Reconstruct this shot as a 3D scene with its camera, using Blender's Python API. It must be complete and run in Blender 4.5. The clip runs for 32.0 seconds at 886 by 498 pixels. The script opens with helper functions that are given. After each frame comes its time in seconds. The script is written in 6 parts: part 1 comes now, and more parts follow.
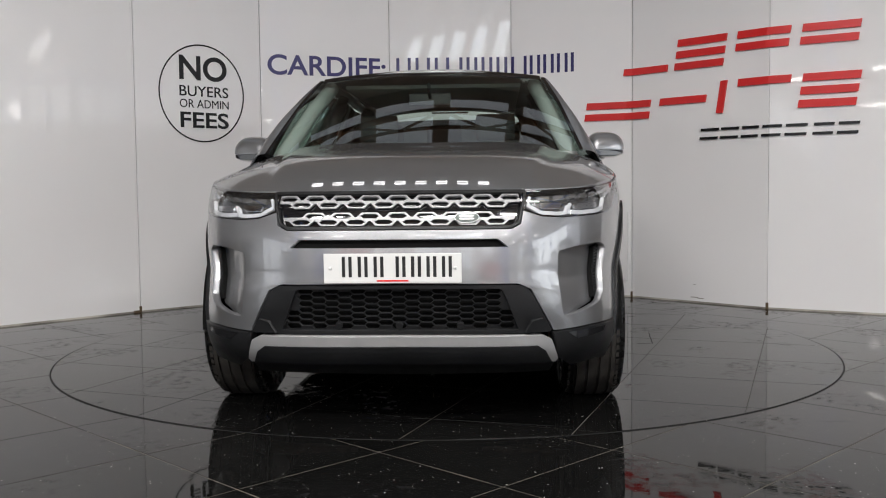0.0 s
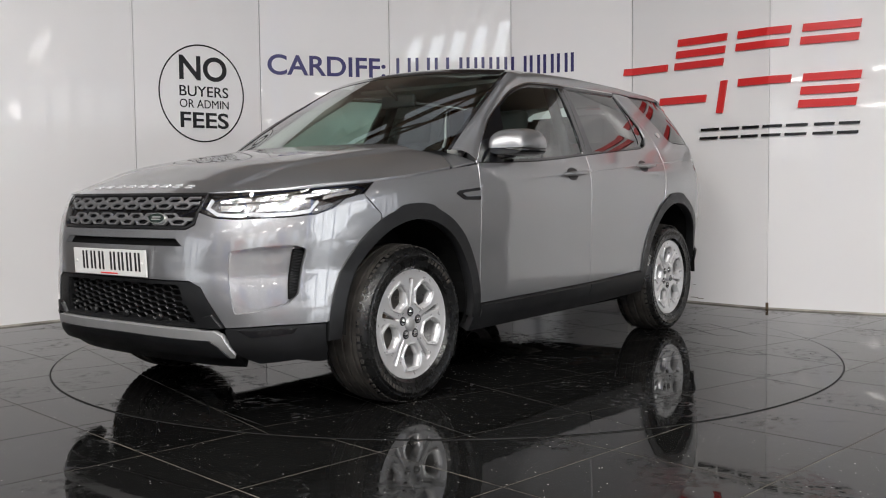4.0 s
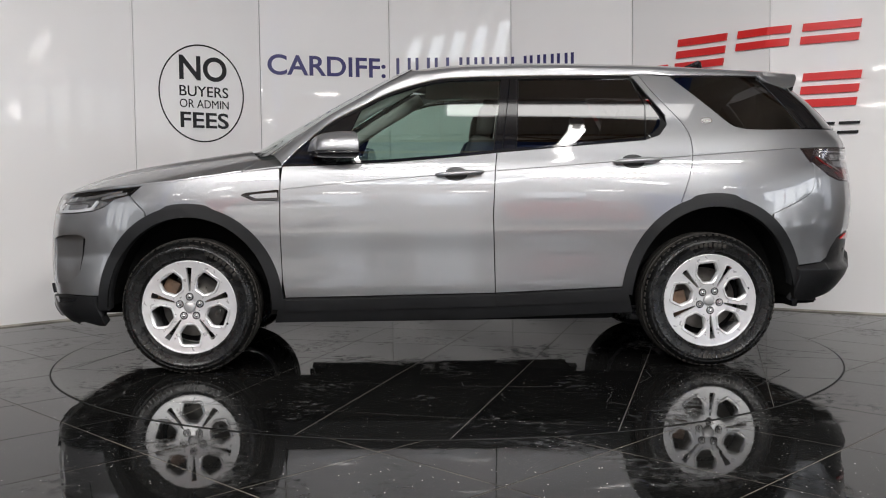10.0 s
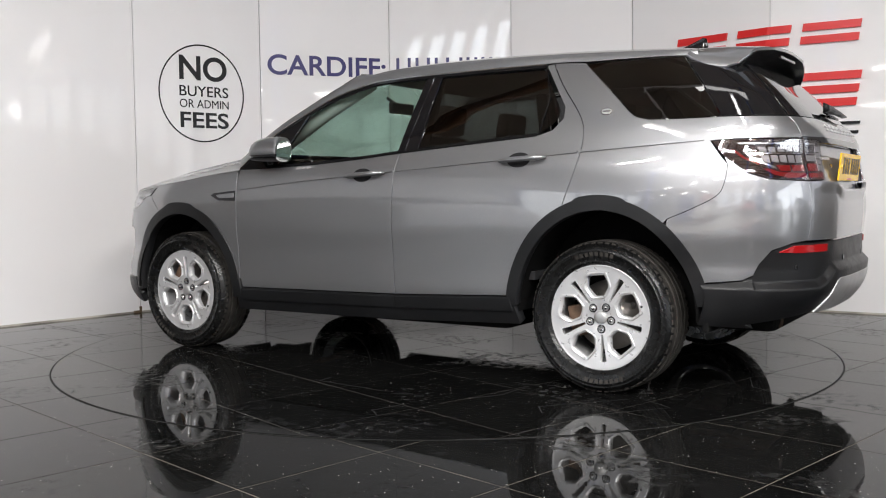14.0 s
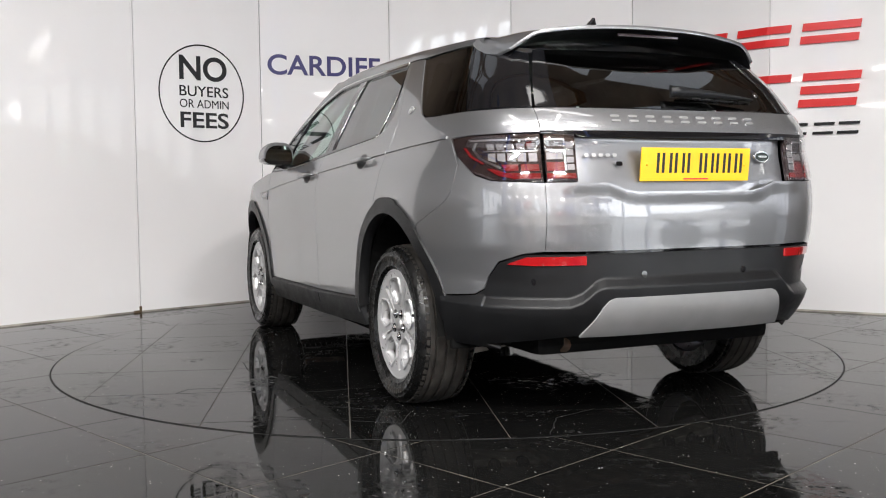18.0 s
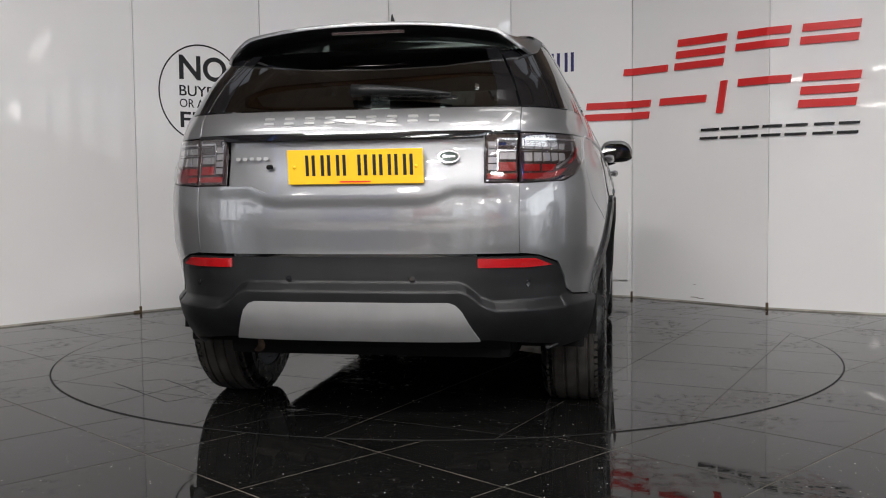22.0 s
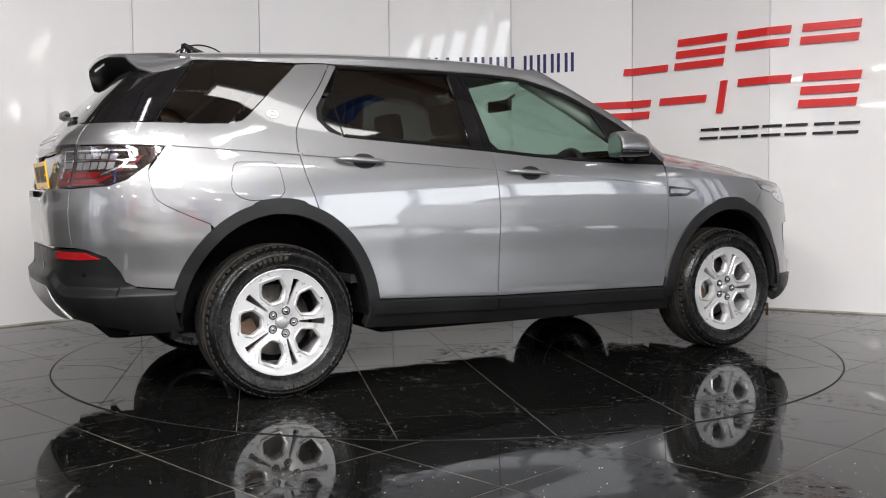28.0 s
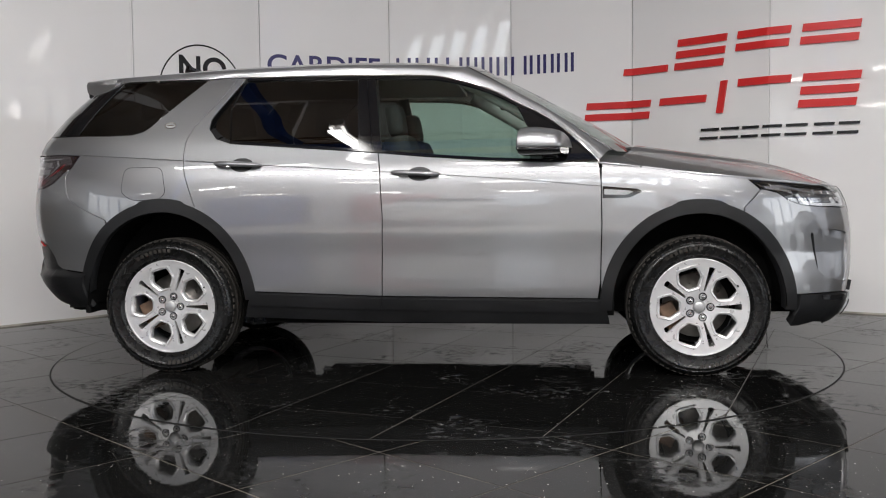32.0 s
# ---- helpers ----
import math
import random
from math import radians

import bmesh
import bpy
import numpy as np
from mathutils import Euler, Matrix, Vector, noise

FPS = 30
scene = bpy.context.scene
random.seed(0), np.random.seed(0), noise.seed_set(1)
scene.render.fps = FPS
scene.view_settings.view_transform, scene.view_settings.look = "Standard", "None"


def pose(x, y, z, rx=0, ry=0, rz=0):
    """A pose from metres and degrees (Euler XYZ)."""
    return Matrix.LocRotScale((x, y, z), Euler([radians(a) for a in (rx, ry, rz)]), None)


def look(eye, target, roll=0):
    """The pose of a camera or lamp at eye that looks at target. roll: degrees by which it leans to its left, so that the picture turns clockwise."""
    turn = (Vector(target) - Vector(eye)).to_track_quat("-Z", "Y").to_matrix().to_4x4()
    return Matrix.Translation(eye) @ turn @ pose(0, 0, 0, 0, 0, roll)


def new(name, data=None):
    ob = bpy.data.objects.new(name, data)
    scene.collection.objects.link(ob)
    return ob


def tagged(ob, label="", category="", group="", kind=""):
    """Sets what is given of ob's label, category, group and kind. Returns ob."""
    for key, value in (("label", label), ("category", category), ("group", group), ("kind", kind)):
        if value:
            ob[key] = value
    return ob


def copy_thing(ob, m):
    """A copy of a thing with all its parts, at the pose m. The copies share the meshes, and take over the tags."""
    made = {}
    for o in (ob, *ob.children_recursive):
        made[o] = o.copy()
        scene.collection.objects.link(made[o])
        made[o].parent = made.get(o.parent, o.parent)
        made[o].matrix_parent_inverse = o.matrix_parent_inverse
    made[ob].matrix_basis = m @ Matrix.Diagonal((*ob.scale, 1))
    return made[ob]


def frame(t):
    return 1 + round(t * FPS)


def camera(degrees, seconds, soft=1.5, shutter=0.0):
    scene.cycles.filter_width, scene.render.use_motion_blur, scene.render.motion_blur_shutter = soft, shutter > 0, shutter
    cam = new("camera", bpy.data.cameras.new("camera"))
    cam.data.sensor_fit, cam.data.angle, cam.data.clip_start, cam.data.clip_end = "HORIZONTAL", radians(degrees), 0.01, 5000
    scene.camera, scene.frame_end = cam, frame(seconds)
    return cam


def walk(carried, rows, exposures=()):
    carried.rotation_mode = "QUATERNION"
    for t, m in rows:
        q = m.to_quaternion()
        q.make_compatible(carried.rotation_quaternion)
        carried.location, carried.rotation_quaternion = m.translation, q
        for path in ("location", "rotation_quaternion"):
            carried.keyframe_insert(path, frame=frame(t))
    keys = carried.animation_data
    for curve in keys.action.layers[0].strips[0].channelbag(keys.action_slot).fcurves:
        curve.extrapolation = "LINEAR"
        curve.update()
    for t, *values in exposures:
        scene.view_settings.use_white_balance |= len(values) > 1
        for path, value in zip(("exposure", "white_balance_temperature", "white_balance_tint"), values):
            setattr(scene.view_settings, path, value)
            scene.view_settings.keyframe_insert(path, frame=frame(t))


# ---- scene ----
# Car on a tiled turntable in a white-panelled showroom bay; the camera stands on a tripod.
from mathutils.geometry import delaunay_2d_cdt

cam = camera(49.595, 32.0, soft=1.1)
EYE = (0.0, -5.864, 0.9467)
AIM = (EYE[0] - 0.00271, EYE[1] + 0.99820, EYE[2] - 0.05989)
walk(cam, [(0.0, look(EYE, AIM, -0.5915)), (32.0, look(EYE, AIM, -0.5915))],
     exposures=[(0.0, -0.28), (3.0, -0.24), (4.6, -0.01), (6.0, 0.09), (7.0, 0.16), (9.0, -0.06), (10.0, -0.14), (12.0, -0.34), (13.0, -0.06), (14.0, 0.14), (17.0, 0.32), (18.0, 0.24), (20.0, -0.3), (21.0, -0.3), (23.0, -0.31), (24.0, -0.16), (25.0, 0.09), (28.0, 0.09), (29.0, -0.18), (31.0, -0.24), (32.0, -0.28)])

# ---- light: fluorescent battens and roof lights of the hall ----
world = bpy.data.worlds.new("hall_world")
world.use_nodes = True
world.node_tree.nodes["Background"].inputs[0].default_value = (0.5, 0.55, 0.62, 1)
world.node_tree.nodes["Background"].inputs[1].default_value = 0.05
scene.world = world
scene.view_settings.exposure = 0.0


def area_lamp(name, eye, target, sx, sy, watts, colour=(1.0, 0.985, 0.968)):
    d = bpy.data.lights.new(name, "AREA")
    d.shape, d.size, d.size_y, d.energy, d.color = "RECTANGLE", sx, sy, watts, colour
    ob = new(name, d)
    ob.matrix_world = look(eye, target)
    return ob


TUBE_ROWS = [(-3.4, -5.0), (0.0, -5.4), (3.4, -5.0), (-3.4, -8.0), (0.0, -8.4), (3.4, -8.0), (-3.0, -11.5), (3.0, -11.5)]
for bx, by in TUBE_ROWS:
    area_lamp("batten_lamp", (bx, by, 5.12), (bx, by, 0), 1.7, 0.14, 70 if by > -7 else 430)
# long light boxes over the front of the turntable
BOXES = [(1.32, -2.55)]
for bx, by in BOXES:
    area_lamp("light_box_lamp", (bx, by, 4.48), (bx, by, 0), 2.25, 0.28, 5)
LENGTHWISE = [(-1.7, -3.9), (1.5, -3.9)]
for bx, by in LENGTHWISE:
    area_lamp("batten_lamp", (bx, by, 4.78), (bx, by, 0), 0.14, 1.7, 14)

# ---- materials ----
def mat(name, colour, rough=0.5, metal=0.0, coat=0.0, coat_rough=0.03, spec=0.5, emit=0.0, alpha=1.0, trans=0.0, ior=1.45):
    m = bpy.data.materials.new(name)
    m.use_nodes = True
    b = m.node_tree.nodes["Principled BSDF"]
    i = b.inputs
    i["Base Color"].default_value = (*colour, 1)
    i["Roughness"].default_value, i["Metallic"].default_value = rough, metal
    i["Coat Weight"].default_value, i["Coat Roughness"].default_value = coat, coat_rough
    i["Specular IOR Level"].default_value, i["IOR"].default_value = spec, ior
    i["Transmission Weight"].default_value = trans
    if emit:
        i["Emission Color"].default_value, i["Emission Strength"].default_value = (*colour, 1), emit
    return m


def nodes_of(m):
    t = m.node_tree
    return t, t.nodes["Principled BSDF"].inputs, t.links


def add_noise(m, scale, detail=4.0, vec="Object"):
    t, _, l = nodes_of(m)
    c = t.nodes.new("ShaderNodeTexCoord")
    n = t.nodes.new("ShaderNodeTexNoise")
    n.inputs["Scale"].default_value, n.inputs["Detail"].default_value = scale, detail
    l.new(c.outputs[vec], n.inputs["Vector"])
    return n.outputs["Fac"]


def ramp(m, src, stops):
    t, _, l = nodes_of(m)
    r = t.nodes.new("ShaderNodeValToRGB")
    e = r.color_ramp.elements
    while len(e) < len(stops):
        e.new(0.5)
    for k, (at, col) in enumerate(stops):
        e[k].position = at
        e[k].color = (*col, 1) if len(col) == 3 else col
    l.new(src, r.inputs[0])
    return r.outputs[0]


def vary(m, base, amount, scale, rough=None, bump=0.0, bump_scale=200.0):
    """Two-scale colour variation, wear in the gloss and fine relief."""
    t, i, l = nodes_of(m)
    lo, hi = [tuple(max(0, c * (1 + s * amount)) for c in base) for s in (-1, 1)]
    l.new(ramp(m, add_noise(m, scale), [(0.3, lo), (0.7, hi)]), i["Base Color"])
    if rough:
        l.new(ramp(m, add_noise(m, scale * 2.3, 6), [(0.3, (rough[0],) * 3), (0.75, (rough[1],) * 3)]), i["Roughness"])
    if bump:
        b = t.nodes.new("ShaderNodeBump")
        b.inputs["Strength"].default_value, b.inputs["Distance"].default_value = bump, 0.002
        l.new(add_noise(m, bump_scale, 3), b.inputs["Height"])
        l.new(b.outputs[0], i["Normal"])
    return m


PAINT = mat("grey_metallic_paint", (0.25, 0.252, 0.258), 0.355, 0.74, 1.0, 0.004)
PAINT.node_tree.nodes["Principled BSDF"].inputs["Coat IOR"].default_value = 1.78
t_, i_, l_ = nodes_of(PAINT)
l_.new(ramp(PAINT, add_noise(PAINT, 2200, 1), [(0.35, (0.19, 0.192, 0.200)), (0.65, (0.29, 0.292, 0.303))]), i_["Base Color"])
# faint orange peel in the lacquer
peel = t_.nodes.new("ShaderNodeBump")
peel.inputs["Strength"].default_value, peel.inputs["Distance"].default_value = 0.035, 0.002
l_.new(add_noise(PAINT, 70, 2), peel.inputs["Height"])
l_.new(peel.outputs[0], i_["Coat Normal"])
TRIM = vary(mat("textured_black_plastic", (0.0085, 0.0087, 0.0094), 0.4, spec=0.36), (0.0085, 0.0087, 0.0094), 0.25, 6, (0.32, 0.44), 0.25, 900)
GLOSS = mat("gloss_black", (0.006, 0.006, 0.007), 0.08, 0, 0.6)
SHELL = mat("inner_black", (0.006, 0.006, 0.006), 0.9, spec=0.08)
CHROME = mat("satin_chrome", (0.78, 0.78, 0.79), 0.16, 1.0)
SILVER = vary(mat("satin_silver_paint", (0.42, 0.42, 0.42), 0.36, 0.6), (0.42, 0.42, 0.42), 0.06, 9, (0.3, 0.42))
ALLOY = vary(mat("silver_alloy", (0.55, 0.55, 0.555), 0.3, 0.5, 0.5), (0.55, 0.55, 0.555), 0.05, 14, (0.26, 0.36))
RUBBER = vary(mat("tyre_rubber", (0.0045, 0.0045, 0.0045), 0.3, spec=0.4), (0.0045, 0.0045, 0.0045), 0.35, 11, (0.16, 0.42), 0.2, 500)
STEEL = vary(mat("brake_steel", (0.3, 0.28, 0.26), 0.35, 0.9), (0.3, 0.28, 0.26), 0.3, 12, (0.25, 0.5))
RUST = vary(mat("rusty_steel", (0.12, 0.075, 0.05), 0.75, 0.3), (0.12, 0.075, 0.05), 0.5, 14, (0.6, 0.85))
LENS_RED = mat("red_lens", (0.30, 0.006, 0.008), 0.06, 0, 0.8)
LENS_DARK = mat("smoked_lens", (0.028, 0.018, 0.019), 0.08, 0.3, 0.9)
REFLECTOR = mat("lamp_reflector", (0.72, 0.73, 0.75), 0.2, 0.5)
GRILLE_SILVER = mat("satin_grille_silver", (0.26, 0.26, 0.265), 0.46, 0.8)
LAMP_WHITE = mat("white_light_guide", (0.55, 0.56, 0.58), 0.25, 0, 0.5)
PLATE_W = mat("white_plate", (0.60, 0.60, 0.585), 0.3)
PLATE_Y = mat("yellow_plate", (0.80, 0.47, 0.02), 0.25)
INK = mat("black_ink", (0.012, 0.012, 0.013), 0.4)
SEAT = vary(mat("grey_seat_cloth", (0.03, 0.03, 0.031), 0.8), (0.03, 0.03, 0.031), 0.2, 25, None, 0.3, 700)
CABIN = vary(mat("dark_cabin_plastic", (0.022, 0.022, 0.024), 0.6), (0.022, 0.022, 0.024), 0.2, 20)
LINER = mat("grey_headlining", (0.40, 0.40, 0.385), 0.9)


def glass(name, tint, gloss=1.0):
    """Thin tinted pane: clear film plus a mirror-like skin."""
    m = bpy.data.materials.new(name)
    m.use_nodes = True
    t = m.node_tree
    t.nodes.clear()
    out = t.nodes.new("ShaderNodeOutputMaterial")
    mix = t.nodes.new("ShaderNodeMixShader")
    tr = t.nodes.new("ShaderNodeBsdfTransparent")
    gl = t.nodes.new("ShaderNodeBsdfGlossy")
    lw = t.nodes.new("ShaderNodeLayerWeight")
    lw.inputs["Blend"].default_value = 0.5
    pw = t.nodes.new("ShaderNodeMath")
    pw.operation, pw.inputs[1].default_value = "POWER", 4.0
    fr = t.nodes.new("ShaderNodeMath")
    fr.operation, fr.inputs[1].default_value, fr.inputs[2].default_value = "MULTIPLY_ADD", 0.80, 0.13
    t.links.new(lw.outputs["Facing"], pw.inputs[0])
    t.links.new(pw.outputs[0], fr.inputs[0])
    tr.inputs[0].default_value = (*tint, 1)
    gl.inputs["Color"].default_value = (gloss, gloss, gloss, 1)
    gl.inputs["Roughness"].default_value = 0.01
    t.links.new(fr.outputs[0], mix.inputs[0])
    t.links.new(tr.outputs[0], mix.inputs[1])
    t.links.new(gl.outputs[0], mix.inputs[2])
    t.links.new(mix.outputs[0], out.inputs[0])
    return m


GLASS = glass("green_tint_glass", (0.58, 0.72, 0.66))
PRIVACY = glass("privacy_glass", (0.07, 0.071, 0.073))
CLEAR = glass("clear_lens", (0.92, 0.93, 0.94))

WALL = vary(mat("gloss_white_wall_panel", (0.80, 0.79, 0.79), 0.2, 0, 0.0), (0.80, 0.79, 0.79), 0.02, 0.8, (0.018, 0.035))
JOINT = mat("wall_joint", (0.55, 0.54, 0.53), 0.5)
BASE_DIRT = vary(mat("wall_base_dirt", (0.34, 0.32, 0.28), 0.8), (0.34, 0.32, 0.28), 0.6, 3)
GRIME = mat("floor_edge_grime", (0.10, 0.07, 0.04), 0.9)
RED = vary(mat("red_acrylic", (0.62, 0.02, 0.02), 0.3), (0.62, 0.02, 0.02), 0.05, 3)
BLACK_ACRYLIC = mat("black_acrylic", (0.012, 0.012, 0.013), 0.25)
NAVY = mat("navy_vinyl", (0.022, 0.018, 0.115), 0.35)
TUBE = mat("tube_glow", (1.0, 0.97, 0.93), emit=9.0)
BOX_GLOW = mat("light_box_glow", (1.0, 0.97, 0.94), emit=2.2)
PANE_GLOW = mat("daylight_pane", (0.85, 0.93, 1.0), emit=8.0)


def tile_material(name):
    """Polished black granite with bright flecks and dull traffic marks."""
    m = mat(name, (0.012, 0.012, 0.012), 0.06, spec=0.20)
    t, i, l = nodes_of(m)
    c = t.nodes.new("ShaderNodeTexCoord")
    v = t.nodes.new("ShaderNodeTexVoronoi")
    v.inputs["Scale"].default_value = 52
    l.new(c.outputs["Object"], v.inputs["Vector"])
    wn = t.nodes.new("ShaderNodeTexWhiteNoise")
    l.new(v.outputs["Position"], wn.inputs["Vector"])
    size = t.nodes.new("ShaderNodeMath")
    size.operation = "MULTIPLY"
    size.inputs[1].default_value = 0.145
    pw = t.nodes.new("ShaderNodeMath")
    pw.operation = "POWER"
    pw.inputs[1].default_value = 3.0
    l.new(wn.outputs["Value"], pw.inputs[0])
    l.new(pw.outputs[0], size.inputs[0])
    less = t.nodes.new("ShaderNodeMath")
    less.operation = "LESS_THAN"
    l.new(v.outputs["Distance"], less.inputs[0])
    l.new(size.outputs[0], less.inputs[1])
    info = t.nodes.new("ShaderNodeObjectInfo")
    base = ramp(m, info.outputs["Random"], [(0.0, (0.0035, 0.0035, 0.0035)), (1.0, (0.007, 0.0069, 0.0067))])
    # fine dim flecks between the large ones
    v2 = t.nodes.new("ShaderNodeTexVoronoi")
    v2.inputs["Scale"].default_value = 95
    l.new(c.outputs["Object"], v2.inputs["Vector"])
    small = t.nodes.new("ShaderNodeMath")
    small.operation, small.inputs[1].default_value = "LESS_THAN", 0.13
    l.new(v2.outputs["Distance"], small.inputs[0])
    dim = t.nodes.new("ShaderNodeMix")
    dim.data_type = "RGBA"
    l.new(small.outputs[0], dim.inputs["Factor"])
    l.new(base, dim.inputs["A"])
    dim.inputs["B"].default_value = (0.06, 0.058, 0.055, 1)
    mix = t.nodes.new("ShaderNodeMix")
    mix.data_type = "RGBA"
    l.new(less.outputs[0], mix.inputs["Factor"])
    l.new(dim.outputs["Result"], mix.inputs["A"])
    mix.inputs["B"].default_value = (0.75, 0.73, 0.70, 1)
    l.new(mix.outputs["Result"], i["Base Color"])
    # dried water marks: ragged dull patches broken up by a fine grain
    patch_ = ramp(m, add_noise(m, 1.9, 12), [(0.50, (0.0,) * 3), (0.60, (1.0,) * 3)])
    grain = ramp(m, add_noise(m, 21, 8), [(0.44, (0.0,) * 3), (0.60, (1.0,) * 3)])
    both_ = t.nodes.new("ShaderNodeMath")
    both_.operation = "MULTIPLY"
    l.new(patch_, both_.inputs[0])
    l.new(grain, both_.inputs[1])
    rough = t.nodes.new("ShaderNodeMath")
    rough.operation, rough.inputs[1].default_value, rough.inputs[2].default_value = "MULTIPLY_ADD", 0.26, 0.03
    l.new(both_.outputs[0], rough.inputs[0])
    l.new(rough.outputs[0], i["Roughness"])
    b = t.nodes.new("ShaderNodeBump")
    b.inputs["Strength"].default_value, b.inputs["Distance"].default_value = 0.08, 0.003
    l.new(add_noise(m, 9, 3), b.inputs["Height"])
    l.new(b.outputs[0], i["Normal"])
    return m


TILE = tile_material("black_granite_tile")
GROUT = vary(mat("pale_grout", (0.10, 0.088, 0.072), 0.6), (0.10, 0.088, 0.072), 0.7, 5)
DISC_GROUT = vary(mat("dark_grout", (0.06, 0.054, 0.045), 0.6), (0.06, 0.054, 0.045), 0.7, 5)
GROOVE = mat("dark_groove", (0.004, 0.004, 0.004), 0.8)
HALL = vary(mat("hall_cladding", (0.62, 0.62, 0.63), 0.6), (0.62, 0.62, 0.63), 0.2, 0.4)
BEAM = vary(mat("brown_painted_steel", (0.16, 0.075, 0.03), 0.6), (0.16, 0.075, 0.03), 0.3, 2)
BLUE = mat("blue_painted_steel", (0.02, 0.06, 0.25), 0.5)
ROOFING = vary(mat("brown_roof_boards", (0.21, 0.16, 0.12), 0.8), (0.21, 0.16, 0.12), 0.45, 0.6)
ROOF_SHEET = vary(mat("brown_roof_sheeting", (0.38, 0.31, 0.25), 0.8), (0.38, 0.31, 0.25), 0.35, 0.5)
TREAD = vary(mat("dusty_tread", (0.034, 0.031, 0.028), 0.7, spec=0.2), (0.034, 0.031, 0.028), 0.4, 15)
ROOF_LIGHT = mat("translucent_roof_light", (0.86, 0.92, 1.0), 0.5, emit=0.38)

# ---- mesh tools ----
def mesh_object(name, verts, faces, material, parent=None, label="", smooth=False):
    me = bpy.data.meshes.new(name)
    me.from_pydata([tuple(map(float, v)) for v in verts], [], [tuple(map(int, f)) for f in faces])
    if smooth:
        me.shade_smooth()
    me.materials.append(material)
    ob = new(name, me)
    if parent:
        ob.parent = parent
    if label:
        ob["label"] = label
    return ob


def part(name, bm, material, parent=None, label="", smooth=False):
    me = bpy.data.meshes.new(name)
    bm.to_mesh(me)
    bm.free()
    if smooth:
        me.shade_smooth()
    me.materials.append(material)
    ob = new(name, me)
    if parent:
        ob.parent = parent
    if label:
        ob["label"] = label
    return ob


def box_bm(cx, cy, cz, sx, sy, sz, bevel=0.0, turn=None):
    bm = bmesh.new()
    bmesh.ops.create_cube(bm, size=1)
    bmesh.ops.scale(bm, vec=(sx, sy, sz), verts=bm.verts)
    if bevel:
        bmesh.ops.bevel(bm, geom=bm.edges, offset=bevel, segments=2, affect="EDGES", profile=0.7)
    if turn is not None:
        bmesh.ops.transform(bm, matrix=turn, verts=bm.verts)
    bmesh.ops.translate(bm, vec=(cx, cy, cz), verts=bm.verts)
    return bm


def spline(points):
    """Smooth monotone curve through (at, value) pairs, as a dense table."""
    pts = sorted(points)
    x, y = np.array([q[0] for q in pts], float), np.array([q[1] for q in pts], float)
    hh, d = np.diff(x), np.diff(y) / np.diff(x)
    m = np.zeros_like(y)
    m[0], m[-1] = d[0], d[-1]
    for k in range(1, len(x) - 1):
        m[k] = 0 if d[k - 1] * d[k] <= 0 else 2 * d[k - 1] * d[k] / (d[k - 1] + d[k])
    gx = np.linspace(x[0], x[-1], 1500)
    k = np.clip(np.searchsorted(x, gx) - 1, 0, len(x) - 2)
    s = (gx - x[k]) / hh[k]
    gy = ((2 * s ** 3 - 3 * s ** 2 + 1) * y[k] + (s ** 3 - 2 * s ** 2 + s) * hh[k] * m[k]
          + (3 * s ** 2 - 2 * s ** 3) * y[k + 1] + (s ** 3 - s ** 2) * hh[k] * m[k + 1])
    ker = np.hanning(61)
    ker /= ker.sum()
    pad = np.concatenate([gy[0] - (gy[1] - gy[0]) * np.arange(30, 0, -1), gy, gy[-1] + (gy[-1] - gy[-2]) * np.arange(1, 31)])
    gy = np.convolve(pad, ker, "valid")
    return lambda q: np.interp(q, gx, gy)


def rounded(poly, r, n=5):
    """A polygon with its corners rounded; r is one radius or one for each corner."""
    out, k = [], len(poly)
    for j in range(k):
        p0, p1, p2 = (np.array(poly[(j + e) % k], float) for e in (-1, 0, 1))
        rad = r[j] if hasattr(r, "__len__") else r
        a, b = p0 - p1, p2 - p1
        la, lb = np.hypot(*a), np.hypot(*b)
        d = min(rad, 0.45 * la, 0.45 * lb)
        if d < 1e-5:
            out.append(tuple(p1))
            continue
        a, b = p1 + a / la * d, p1 + b / lb * d
        for s in np.linspace(0, 1, n):
            out.append(tuple((1 - s) ** 2 * a + 2 * s * (1 - s) * p1 + s ** 2 * b))
    return out


def curve_through(pts, n=8):
    """Catmull-Rom points through an open row of control points."""
    q = [np.array(a, float) for a in pts]
    q = [2 * q[0] - q[1]] + q + [2 * q[-1] - q[-2]]
    out = []
    for k in range(1, len(q) - 2):
        for s in np.linspace(0, 1, n, endpoint=False):
            a, b, c, d = q[k - 1:k + 3]
            out.append(tuple(0.5 * (2 * b + (c - a) * s + (2 * a - 5 * b + 4 * c - d) * s ** 2 + (3 * b - a - 3 * c + d) * s ** 3)))
    out.append(tuple(q[-2]))
    return out


def area_of(poly):
    a = np.array(poly)
    return 0.5 * np.sum(a[:, 0] * np.roll(a[:, 1], -1) - np.roll(a[:, 0], -1) * a[:, 1])


def dense(poly, step):
    out, k = [], len(poly)
    for j in range(k):
        a, b = np.array(poly[j], float), np.array(poly[(j + 1) % k], float)
        m = max(1, int(np.ceil(np.hypot(*(b - a)) / step)))
        out += [tuple(a + (b - a) * s / m) for s in range(m)]
    clean = [out[0]]
    for q in out[1:]:
        if abs(q[0] - clean[-1][0]) + abs(q[1] - clean[-1][1]) > 1e-4:
            clean.append(q)
    if abs(clean[0][0] - clean[-1][0]) + abs(clean[0][1] - clean[-1][1]) < 1e-4:
        clean.pop()
    return clean


